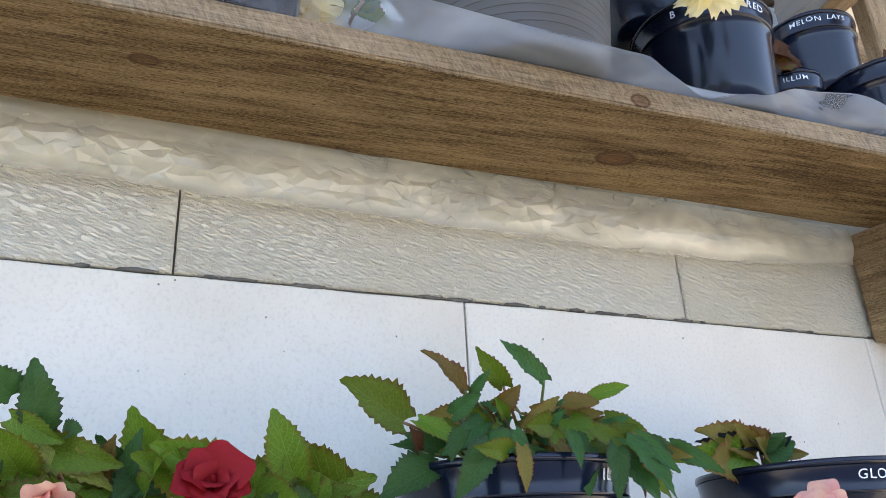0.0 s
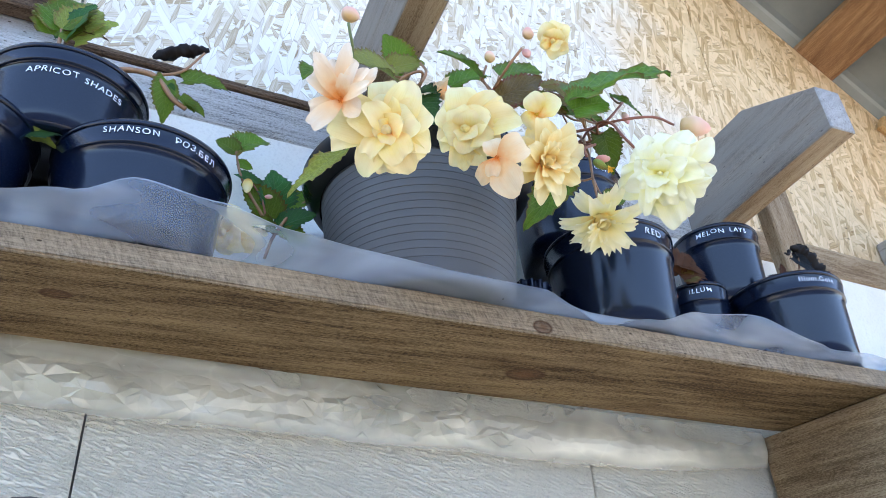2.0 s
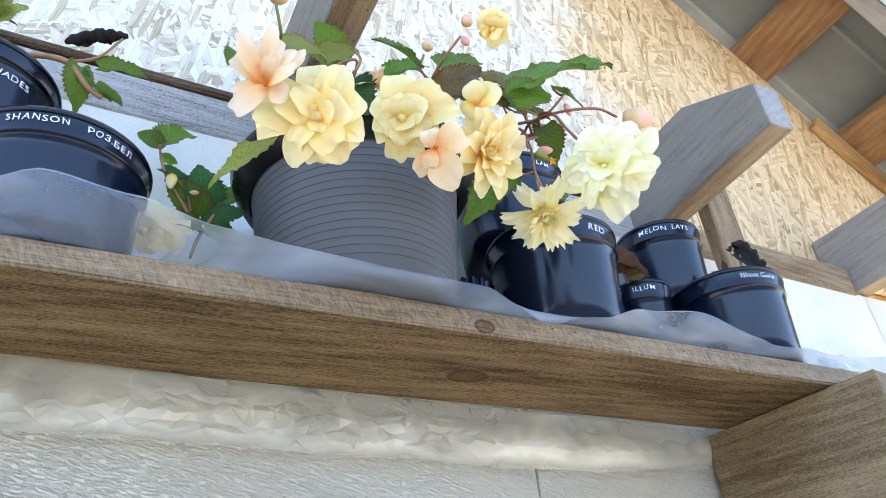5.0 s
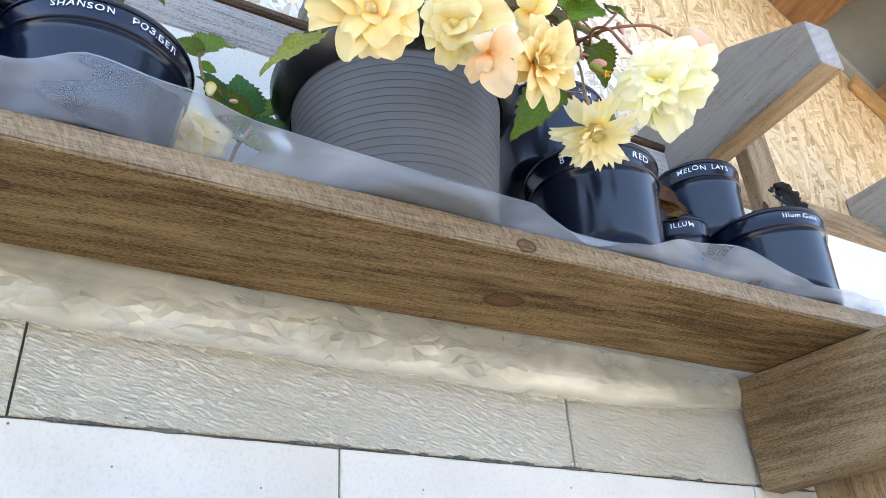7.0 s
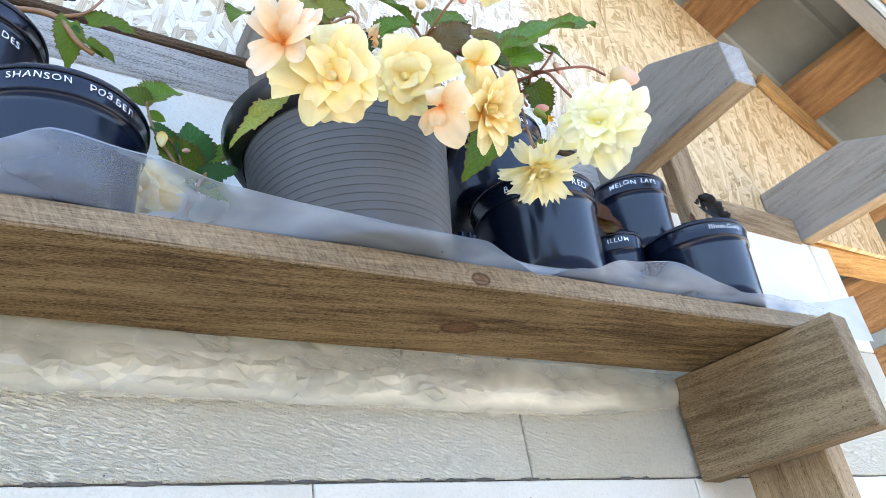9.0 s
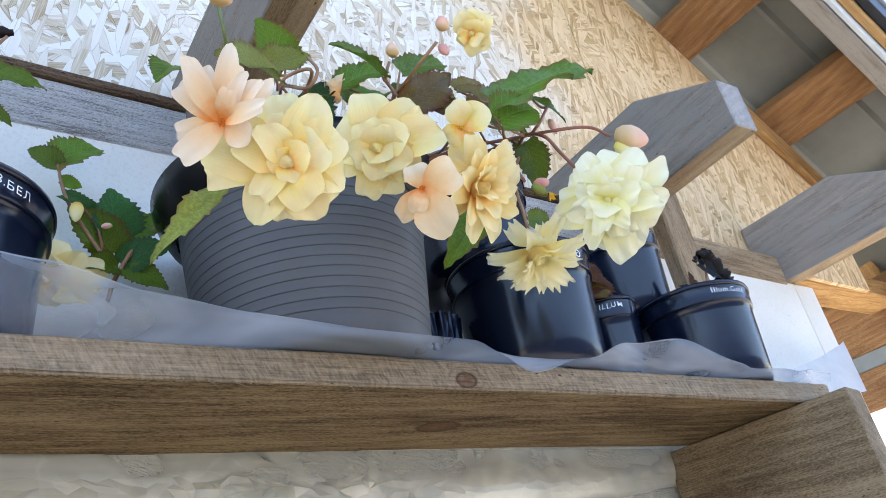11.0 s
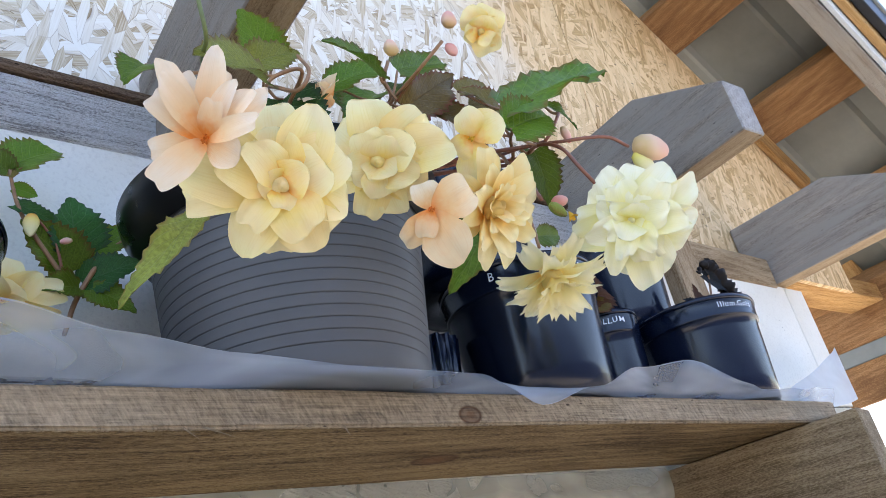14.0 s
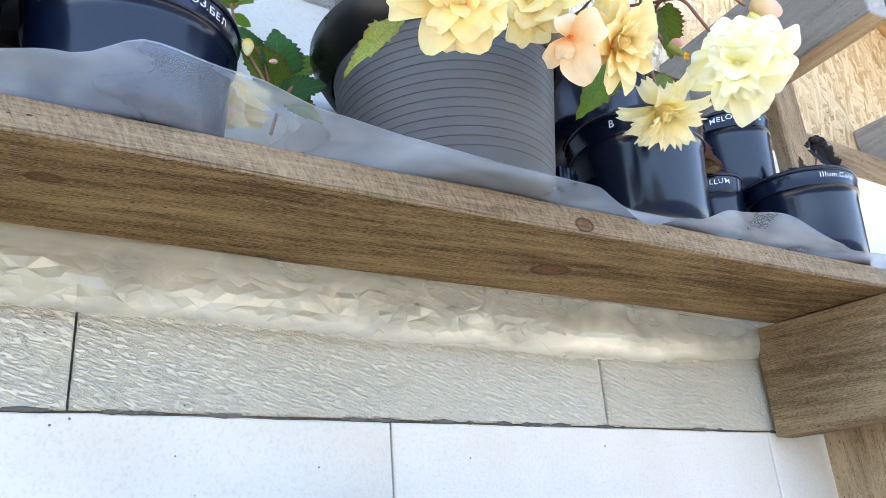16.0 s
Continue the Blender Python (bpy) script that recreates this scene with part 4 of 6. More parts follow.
def osb_sheet(x0, x1, z0):
    pts = [(x0, z0), (x1, z0), (x1, roof_z(x1)), (x0, roof_z(x0))]
    return prism(pts, OSB_Y, OSB_Y + 0.012)


gable = thing("wall_gable", (0, OSB_Y, WALL_TOP), "gable wall of raw pressed strand board sheets", "wall", kind="structure")
part("panel", osb_sheet(-0.106, 1.135, 2.419), OSB, gable, "", None)
part("panel", osb_sheet(1.138, 1.98, 2.419), OSB, gable, "", None)
part("panel", osb_sheet(-2.4, -0.110, 2.525), OSB, gable, "", None)

roof = thing("roof", (1.4, 0, 3.1), "sloping roof of grey sheets on reddish timber purlins", "roof", kind="structure")
# purlins run out over the gable
along = Matrix.Rotation(radians(90), 4, "Z")
for px in (-1.55, -1.26, -0.96, -0.66, -0.36, -0.06, 0.34, 0.64, 0.94, 1.245, 1.545, 1.838, 2.14, 2.36):
    m = Matrix.Translation((px, 0.71, roof_z(px))) @ Matrix.Rotation(radians(ANG), 4, "Y") @ Matrix.Translation((0, 0, 0.028)) @ along
    part("purlin", box(-0.94, 0.94, -0.062, 0.062, -0.026, 0.026, 0.003), WOOD_ROOF, roof, "", m)


def sheet():
    """Roof sheets seen from below, with folded ribs running down the slope."""
    bm = bmesh.new()
    L = 5.4
    ys, y = [], -0.34
    prof = []
    while y < 1.7:
        prof += [(y, 0.0), (y + 0.012, -0.007), (y + 0.024, 0.0), (y + 0.11, 0.002)]
        y += 0.185
    a = [bm.verts.new((-L / 2, p, z)) for p, z in prof]
    b = [bm.verts.new((L / 2, p, z)) for p, z in prof]
    a2 = [bm.verts.new((-L / 2, p, z + 0.02)) for p, z in prof]
    b2 = [bm.verts.new((L / 2, p, z + 0.02)) for p, z in prof]
    for i in range(len(prof) - 1):
        bm.faces.new((a[i], a[i + 1], b[i + 1], b[i]))
        bm.faces.new((a2[i], b2[i], b2[i + 1], a2[i + 1]))
    bm.faces.new((a[0], b[0], b2[0], a2[0]))
    bmesh.ops.recalc_face_normals(bm, faces=bm.faces[:])
    return bm


xm = 0.25
part("sheet", sheet(), SHEET, roof, "grey roofing sheet seen from below", Matrix.Translation((xm, 0, roof_z(xm))) @ Matrix.Rotation(radians(ANG), 4, "Y") @ Matrix.Translation((0, 0, 0.064)))


def slope_beam(name, x0, x1, y0, y1, n0, n1, material, label):
    """A board that follows the slope, from n0 to n1 above the purlins' underside."""
    xa = (x0 + x1) / 2
    L = (x1 - x0) / math.cos(radians(ANG))
    m = Matrix.Translation((xa, (y0 + y1) / 2, roof_z(xa))) @ Matrix.Rotation(radians(ANG), 4, "Y") @ Matrix.Translation((0, 0, (n0 + n1) / 2))
    return part(name, box(-L / 2, L / 2, -(y1 - y0) / 2, (y1 - y0) / 2, -(n1 - n0) / 2, (n1 - n0) / 2, 0.002), material, roof, label, m)


slope_beam("barge_rafter", -1.7, 2.4, -0.275, -0.231, -0.06, 0.055, WOOD_GREY, "greyed barge rafter")
slope_beam("trim_board", -1.7, 2.4, -0.290, -0.277, -0.052, 0.06, TRIM, "pale trim strip")
slope_beam("fascia_board", -1.7, 2.4, -0.312, -0.292, -0.03, 0.07, WOOD_NEW, "yellow fascia board")
slope_beam("metal_edge", -1.7, 2.4, -0.335, -0.314, -0.012, 0.095, DARK_METAL, "dark metal verge")
slope_beam("cover_board", 1.72, 2.0, OSB_Y - 0.020, OSB_Y - 0.002, -0.055, -0.003, WOOD_NEW, "narrow yellow cover strip")

# eaves beyond the corner
eaves = thing("eaves", (2.35, 0.1, 2.4), "timber eaves of the roof beside the wall corner", "eaves", kind="structure")
part("fascia", box(-1.6, 1.6, -0.012, 0.012, -0.078, 0.078, 0.002), WOOD_ROOF, eaves, "", Matrix.Translation((2.36, 1.3, 2.455)) @ along)
part("gutter", box(-1.6, 1.6, -0.02, 0.02, -0.024, 0.024, 0.002), GUTTER, eaves, "grey metal strip", Matrix.Translation((2.375, 1.3, 2.354)) @ along)
part("fascia", box(-1.6, 1.6, -0.012, 0.012, -0.055, 0.055, 0.002), WOOD_ROOF, eaves, "", Matrix.Translation((2.36, 1.3, 2.274)) @ along)


def beam_between(parent, name, a, b, w, h, material, label=""):
    a, b = Vector(a), Vector(b)
    d = b - a
    y = Vector((0, 1, 0))
    x = d.normalized()
    z = x.cross(y).normalized()
    y = z.cross(x)
    m = Matrix((x, y, z)).transposed().to_4x4()
    m.translation = (a + b) / 2
    L = d.length
    return part(name, box(-L / 2, L / 2, -w / 2, w / 2, -h / 2, h / 2, 0.002), material, parent, label, m)


beam_between(eaves, "brace", (2.33, 0.16, 2.68), (2.50, 0.16, 2.36), 0.05, 0.10, WOOD_NEW, "yellow sawn brace")
beam_between(eaves, "tie_beam", (1.60, 0.16, 2.475), (2.33, 0.16, 2.49), 0.10, 0.05, WOOD_NEW, "yellow sawn tie beam")

# ---- upper brackets: weathered beams with a sloping nose ----
def nosed_beam(x_end, x_wall, y_end, z0, h, w, y_wall, cut):
    """Side view along y, drawn out across x; the top corner of the nose is cut off."""
    L = y_wall - y_end
    outline = [(0, 0), (0, h - cut[1]), (cut[0], h), (L, h), (L, 0)]
    bm = prism(outline, -w / 2, w / 2, 0.002)
    a = math.atan2(y_wall - y_end, x_wall - x_end)
    m = Matrix.Translation((x_end, y_end, z0)) @ Matrix.Rotation(a, 4, "Z")
    return bm, m


for xe, xw, ye in ((0.258, 0.275, -0.300), (0.893, 0.915, -0.313), (1.502, 1.502, -0.300)):
    bm, m = nosed_beam(xe, xw, ye, 2.352 if xe > 1.4 else 2.340, 0.150, 0.046, OSB_Y - 0.002, (0.135, 0.072))
    me = link("bracket", bm, WOOD_GREY)
    # tan undersides and pale noses carry bounced and sky light in their colour
    me.materials.append(WOOD_TAN)
    me.materials.append(WOOD_NOSE)
    for p in me.polygons:
        p.material_index = 1 if p.normal.z < -0.8 else (2 if p.normal.x < -0.6 else 0)
    whole("bracket", me, WOOD_GREY, "weathered grey timber bracket with a cut nose", "bracket", "", m, group="upper brackets")

# ---- shelf: board, lower bracket, posts ----
SHELF_TURN = -1.4
shelf_m = pose(0, -0.101, 2.011, 0, 0, SHELF_TURN)


def shelf_board():
    bm = box(-1.1, 1.015, -0.085, 0.085, -0.013, 0.013)
    bmesh.ops.subdivide_edges(bm, edges=[e for e in bm.edges if abs(e.verts[0].co.x - e.verts[1].co.x) > 1], cuts=120, use_grid_fill=True)
    for v in bm.verts:
        s = 1 if v.co.y > 0 else -1
        v.co.y += 0.0016 * noise.noise(Vector((v.co.x * 9, s * 5, v.co.z * 40))) + 0.0009 * noise.noise(Vector((v.co.x * 60, s, v.co.z * 90)))
        v.co.z += 0.0012 * noise.noise(Vector((v.co.x * 7, 3, v.co.z * 30)))
    rim = [e for e in bm.edges if len(e.link_faces) == 2 and e.link_faces[0].normal.dot(e.link_faces[1].normal) < 0.5]
    bmesh.ops.bevel(bm, geom=rim, offset=0.0018, segments=2, affect="EDGES")
    return bm


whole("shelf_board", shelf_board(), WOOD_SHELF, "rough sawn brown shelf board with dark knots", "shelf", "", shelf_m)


def splinters():
    bm = bmesh.new()
    rng = random.Random(9)
    for k in range(46):
        x = rng.uniform(-0.4, 0.95)
        y = -0.0865
        p = Vector((x, y, -0.0135))
        d = Vector((rng.uniform(-0.6, 0.9), -0.35, -0.5)) * rng.uniform(0.002, 0.010)
        if k < 3:
            p.x, d = (0.185, 0.198, 0.30)[k], Vector(((0.010, 0.024, 0.002)[k], -0.006, -0.010))
        w = 0.0009
        a, b, c = bm.verts.new(p), bm.verts.new(p + Vector((w * 2, 0, w))), bm.verts.new(p + d)
        e = bm.verts.new(p + Vector((w, -w, -w)))
        bm.faces.new((a, b, c)), bm.faces.new((a, c, e)), bm.faces.new((b, e, c)), bm.faces.new((a, e, b))
    return bm


whole("splinters", splinters(), WOOD_END, "pale wood splinters along the shelf edge", "splinters", "stuff", shelf_m)


def bracket_board(x_wall, x_end, y_end, z0, z1, w):
    a = math.atan2(y_end, x_end - x_wall)
    L = math.hypot(y_end, x_end - x_wall)
    bm = box(0.002, L, -w / 2, w / 2, z0, z1, 0.002)
    return bm, Matrix.Translation((x_wall, -0.003, 0)) @ Matrix.Rotation(a, 4, "Z")


bm, m = bracket_board(0.928, 0.966, -0.258, -0.078, 0.078, 0.046)
me = link("shelf_bracket", bm, WOOD_BRACKET)
me.materials.append(WOOD_END)
for p in me.polygons:
    p.material_index = 1 if p.normal.x > 0.6 else 0
whole("shelf_bracket", me, WOOD_BRACKET, "brown sawn timber bracket under the shelf board", "bracket", "", m @ Matrix.Translation((0, 0, 1.9185)))
timber("post", 1.99, 0.042, 0.135, pose(1.020, -0.085, 1.0, 0, 90, 90), WOOD_POST, "brown sawn upright post carrying the shelf", "post")
timber("upright", 0.430, 0.062, 0.028, pose(1.016, -0.077, 2.242, 0, 90, 90), WOOD_TAN, "short weathered upright between shelf and bracket", "post")
# ---- nails ----
for i, (x, y, z) in enumerate(((1.40, OSB_Y - 0.004, 2.425), (1.355, OSB_Y - 0.004, 2.425))):
    bm = lathe([(0, 0), (0.004, 0.0005), (0.0042, 0.002), (0.0015, 0.0025), (0.0014, 0.01), (0, 0.01)], 12)
    whole("nail", bm, NAIL, "small rusty nail head in the board", "nail", "", pose(x, y, z, -90, 0, 0), True, "nails")


# ---- polythene film ----
def lay(v, keys):
    for (a, p), (b, q) in zip(keys, keys[1:]):
        if v <= b:
            u = max(0, (v - a) / (b - a))
            u = u * u * (3 - 2 * u)
            return p + (q - p) * u
    return keys[-1][1]


EDGE_Z = [(-0.6, 2.028), (-0.11, 2.029), (-0.05, 2.043), (0.003, 2.070), (0.07, 2.061), (0.14, 2.045), (0.20, 2.029), (0.30, 2.0205), (0.41, 2.0215), (0.475, 2.006), (0.55, 2.024), (0.62, 2.046), (0.71, 2.058), (0.80, 2.034), (0.82, 2.027), (0.90, 2.030), (1.03, 2.046)]
EDGE_Y = [(-0.6, -0.216), (0.0, -0.220), (0.14, -0.222), (0.20, -0.238), (0.30, -0.246), (0.39, -0.243), (0.43, -0.230), (0.475, -0.222), (0.56, -0.224), (0.69, -0.222), (0.80, -0.228), (0.88, -0.231), (0.95, -0.222), (1.03, -0.20)]


def front_film(u, v):
    x = -0.6 + 1.66 * u
    ye, ze = lay(x, EDGE_Y), lay(x, EDGE_Z)
    yf = ye + 0.012
    if v < 0.4:
        k = v / 0.4
        return (x, -0.165 + (yf + 0.165) * k, 2.0262 + 0.0006 * noise.noise(Vector((x * 30, k * 6, 1))))
    k = (v - 0.4) / 0.6
    w = noise.noise(Vector((x * 9, k * 1.5, 3))) * 0.005 * k + noise.noise(Vector((x * 34, k * 3, 8))) * 0.0008 * k
    z = 2.0262 + (ze - 2.0262) * k ** 0.9
    return (x, yf + (ye - yf) * k ** 0.7 + w, z + w * 0.4)


def film_tip(u, v):
    """The loose end of the film, standing up past the end of the shelf."""
    x = 0.95 + 0.53 * u
    return (x, -0.192 + 0.14 * u + 0.002 * noise.noise(Vector((u * 4, v * 3, 5))), 2.030 + 0.065 * u ** 1.6 + v * (0.012 + 0.088 * u ** 0.8) + 0.0015 * noise.noise(Vector((u * 5, v * 3, 2))) * u)


def crumpled_sheet(material):
    """The flap behind the shelf: smooth where it hangs from the board, crushed into flat facets lower down."""
    rng = random.Random(12)
    bm = bmesh.new()
    uvl = bm.loops.layers.uv.new("uv")
    nu, nv = 132, 11
    grid = []
    for j in range(nv + 1):
        row = []
        for i in range(nu + 1):
            ju = rng.uniform(-0.42, 0.42) if 0 < i < nu else 0
            jv = rng.uniform(-0.40, 0.40) if 0 < j < nv else 0
            u, v = (i + ju) / nu, (j + jv) / nv
            x = -0.6 + 1.49 * u
            low = 1.928 + 0.006 * noise.noise(Vector((x * 5, 0, 1))) + 0.020 * max(0, u - 0.86) / 0.14
            z = 1.999 + (low - 1.999) * v
            mid = math.sin(min(1, v) * 3.05) ** 0.6
            patch = min(0.9, 0.35 + 1.2 * max(0, 0.25 + noise.noise(Vector((x * 4.5, v * 2.0, 9))))) * min(1.0, 0.35 + max(0, x + 0.35) * 3)
            band = math.exp(-((v - 0.64) / 0.24) ** 2) * min(1.0, max(0.12, (0.80 - u) * 7)) * patch
            fold = noise.noise(Vector((x * 2.5, v * 1.6, 4)))
            ridge = 1 - 2 * abs(noise.noise(Vector((x * 7 + 2 * fold, v * 4.5 + x * 2, 2))))
            push = 0.010 * max(0, ridge) + 0.012 * rng.random() ** 1.6
            y = min(-0.016 - 0.008 * mid + 0.010 * fold * mid - push * band, -0.003) - 0.008 * (1 - v)
            row.append((bm.verts.new((x, y, z + 0.006 * fold * mid)), (u, v)))
        grid.append(row)
    for j in range(nv):
        for i in range(nu):
            q = (grid[j][i], grid[j][i + 1], grid[j + 1][i + 1], grid[j + 1][i])
            for tri in (((q[0], q[1], q[2]), (q[0], q[2], q[3])) if rng.random() < 0.5 else ((q[0], q[1], q[3]), (q[1], q[2], q[3]))):
                f = bm.faces.new([v for v, _ in tri])
                f.smooth = j < 3
                for lp, (_, w) in zip(f.loops, tri):
                    lp[uvl].uv = w
    return link("back_flap", bm, material)


film = thing("plastic_film", (0, -0.1, 2.026), "clear crumpled polythene sheet laid along the shelf", "plastic sheet")
for name, fn, nu, nv in (("front_flap", front_film, 150, 20), ("loose_corner", film_tip, 60, 16)):
    part(name, grid_mesh(name, nu, nv, fn, {"front_flap": FILM, "loose_corner": FILM_CORNER}[name]), None, film)
part("back_flap", crumpled_sheet(FILM_BACK), None, film)

# ---- pots on the shelf ----
Z0 = 2.0275
nursery_pot((0.008, -0.116, Z0), 0.088, 0.122, "black plastic nursery pot lettered in white marker", [("SHANSON", -14, 0.001, 0.0), ("РОЗ.БЕЛ", 28, -0.001, -0.05)], size=0.0100)
nursery_pot((-0.176, -0.116, Z0), 0.088, 0.125, "black plastic nursery pot with a tiny seedling", [("ILLUM", -10, 0.0, 0.0)], size=0.0100)
nursery_pot((-0.080, -0.090, 2.1535), 0.083, 0.0935, "black plastic nursery pot perched behind two others", [("APRICOT", -10, -0.021, 0.0), ("SHADES", 28, -0.024, -0.04)], size=0.0105)
nursery_pot((0.572, -0.140, Z0), 0.083, 0.138, "glossy black nursery pot with white lettering", [("B", -63, 0, 0), ("TA", -23, 0, 0), ("RED", 6, 0, 0)], size=0.0135, foot=0.82)
nursery_pot((0.560, -0.088, 2.1665), 0.083, 0.132, "dark blue-black nursery pot standing behind another", [("LAM", 4, 0, 0)], size=0.010)
nursery_pot((0.752, -0.098, Z0), 0.044, 0.132, "narrow black seedling pot", [("ILLUM", -34, 0, 0)], size=0.0105)
nursery_pot((0.868, -0.148, Z0), 0.079, 0.124, "black nursery pot with a withered shoot", [("Illum.Gold", -14, 0.0, 0.0)], size=0.0108, foot=0.86)
nursery_pot((0.845, -0.076, 2.1525), 0.066, 0.1275, "small black nursery pot raised on the rims of others", [("MELON", -50, 0, 0), ("LAYS", -12, 0, 0)], size=0.0115)


def big_pot(x, y, z, r, h):
    pot = thing("planter", (x, y, z), "large grey ribbed plastic planter with a darker rim", "flower pot")
    rb = r * 0.80
    prof = [(0, 0.004), (rb * 0.8, 0.004), (rb * 0.84, 0.0), (rb - 0.004, 0.0), (rb, 0.004)]
    n = 16
    for k in range(n):
        za, zb = 0.012 + (h * 0.80) * k / n, 0.012 + (h * 0.80) * (k + 1) / n
        ra = rb + (r * 0.955 - rb) * (za / h)
        rc = rb + (r * 0.955 - rb) * (zb / h)
        prof += [(ra, za), (ra + 0.0001, za + 0.0006), (ra + 0.0003, za + 0.0015), (rc - 0.0002, zb - 0.0016), (rc, zb - 0.0011), (rc - 0.0003, zb - 0.0009), (rc - 0.0022, zb - 0.0008), (rc - 0.0022, zb - 0.0001)]
    prof += [(r * 0.93, h * 0.84), (r * 0.95, h - 0.02), (r * 0.95 - 0.004, h - 0.02), (rb, h * 0.3), (0, h * 0.3)]
    part("body", lathe(prof, 96), GREY_POT, pot, "", pose(x, y, z), True)
    part("rim", lathe([(r * 0.945, h - 0.034), (r * 1.03, h - 0.027), (r * 1.09, h - 0.013), (r * 1.12, h), (r * 1.10, h + 0.003), (r * 1.0, h - 0.002), (r * 0.94, h - 0.028)], 96), DARK_RIM, pot, "dark grey flared rim", pose(x, y, z), True)
    bm = lathe([(r * 0.94, h - 0.03), (r * 0.5, h - 0.02), (0, h - 0.018)], 40)
    for v in bm.verts:
        v.co.z += 0.004 * noise.noise(v.co * 50)
    part("soil", bm, SOIL, pot, "dark potting soil", pose(x, y, z), True)
    return pot


big_pot(0.313, -0.128, Z0, 0.124, 0.182)


def fluted_cup(x, y, z, r, h):
    """A thin black cup whose wall is pressed into flutes."""
    cup = thing("plastic_cup", (x, y, z), "small fluted black plastic cup between two pots", "cup")
    bm = lathe([(0, 0.002), (r * 0.7, 0.002), (r * 0.74, 0), (r * 0.8, h * 0.1), (r * 0.9, h * 0.55), (r, h), (r * 0.95, h), (r * 0.85, h * 0.55), (r * 0.74, h * 0.12), (0, h * 0.1)], 96)
    for v in bm.verts:
        k = 1 + 0.09 * math.sin(16 * math.atan2(v.co.y, v.co.x)) * min(1.0, v.co.z / h + 0.2)
        v.co.x, v.co.y = v.co.x * k, v.co.y * k
    part("body", bm, BLACK_POT, cup, "", pose(x, y, z), True)


fluted_cup(0.463, -0.105, Z0, 0.030, 0.080)


# ---- the large begonia ----
# base, tip, width ratio, tone (0 green, 1 red-brown, 2 pale, 3 blue-green)
LEAVES = [
    ((0.396, -0.338, 2.204), (0.540, -0.360, 2.291), 0.28, 0),
    ((0.392, -0.338, 2.182), (0.434, -0.355, 2.203), 0.95, 0),
    ((0.466, -0.320, 2.243), (0.507, -0.330, 2.232), 0.45, 0),
    ((0.335, -0.290, 2.221), (0.400, -0.300, 2.270), 0.42, 1),
    ((0.429, -0.300, 2.235), (0.393, -0.310, 2.249), 0.85, 1),
    ((0.316, -0.290, 2.245), (0.269, -0.310, 2.260), 0.75, 0),
    ((0.354, -0.270, 2.281), (0.424, -0.270, 2.321), 0.45, 0),
    ((0.219, -0.280, 2.214), (0.165, -0.320, 2.197), 0.6, 2),
    ((0.221, -0.260, 2.247), (0.256, -0.280, 2.265), 0.75, 2),
    ((0.160, -0.300, 2.087), (0.111, -0.315, 2.019), 0.20, 2),
    ((0.462, -0.300, 2.206), (0.458, -0.310, 2.151), 0.62, 0),
    ((0.428, -0.270, 2.155), (0.369, -0.285, 2.085), 0.36, 0),
    ((0.258, -0.240, 2.242), (0.264, -0.270, 2.184), 0.8, 3),
    ((0.145, -0.260, 2.219), (0.126, -0.280, 2.192), 0.7, 0),
    ((0.414, -0.250, 2.289), (0.454, -0.250, 2.288), 0.6, 0),
    ((0.470, -0.270, 2.139), (0.506, -0.270, 2.145), 0.6, 0),
    ((0.372, -0.220, 2.300), (0.319, -0.240, 2.258), 0.6, 0),
    ((0.327, -0.200, 2.309), (0.334, -0.220, 2.280), 0.7, 0),
    ((0.384, -0.240, 2.301), (0.390, -0.260, 2.256), 0.8, 0),
    ((0.429, -0.270, 2.268), (0.466, -0.280, 2.241), 0.7, 1),
    ((0.398, -0.290, 2.258), (0.440, -0.300, 2.282), 0.5, 1),
    ((0.425, -0.280, 2.240), (0.478, -0.300, 2.222), 0.6, 0),
    ((0.300, -0.250, 2.262), (0.345, -0.270, 2.292), 0.6, 0),
    ((0.245, -0.250, 2.262), (0.212, -0.270, 2.288), 0.7, 0),
    ((0.372, -0.285, 2.232), (0.418, -0.30, 2.222), 0.65, 1),
]
FLOWER_AT = {
    'peach_left': (0.130, -0.351, 2.098),
    'big': (0.182, -0.347, 2.077),
    'second': (0.281, -0.311, 2.141),
    'single': (0.347, -0.338, 2.160),
    'peach_single': (0.296, -0.335, 2.092),
    'orange': (0.351, -0.330, 2.108),
    'white': (0.462, -0.367, 2.097),
    'shaggy': (0.434, -0.300, 2.085),
    'top': (0.370, -0.356, 2.257),
    'behind': (0.286, -0.260, 2.231),
    'cream': (0.147, -0.060, 2.136),
}
BUD_AT = {
    'tall': (0.153, -0.330, 2.221),
    'small': (0.324, -0.300, 2.262),
    'pair_a': (0.341, -0.350, 2.254),
    'pair_b': (0.335, -0.350, 2.234),
    'large': (0.527, -0.362, 2.180),
    'hanging': (0.469, -0.330, 2.212),
    'pink': (0.399, -0.350, 2.109),
}
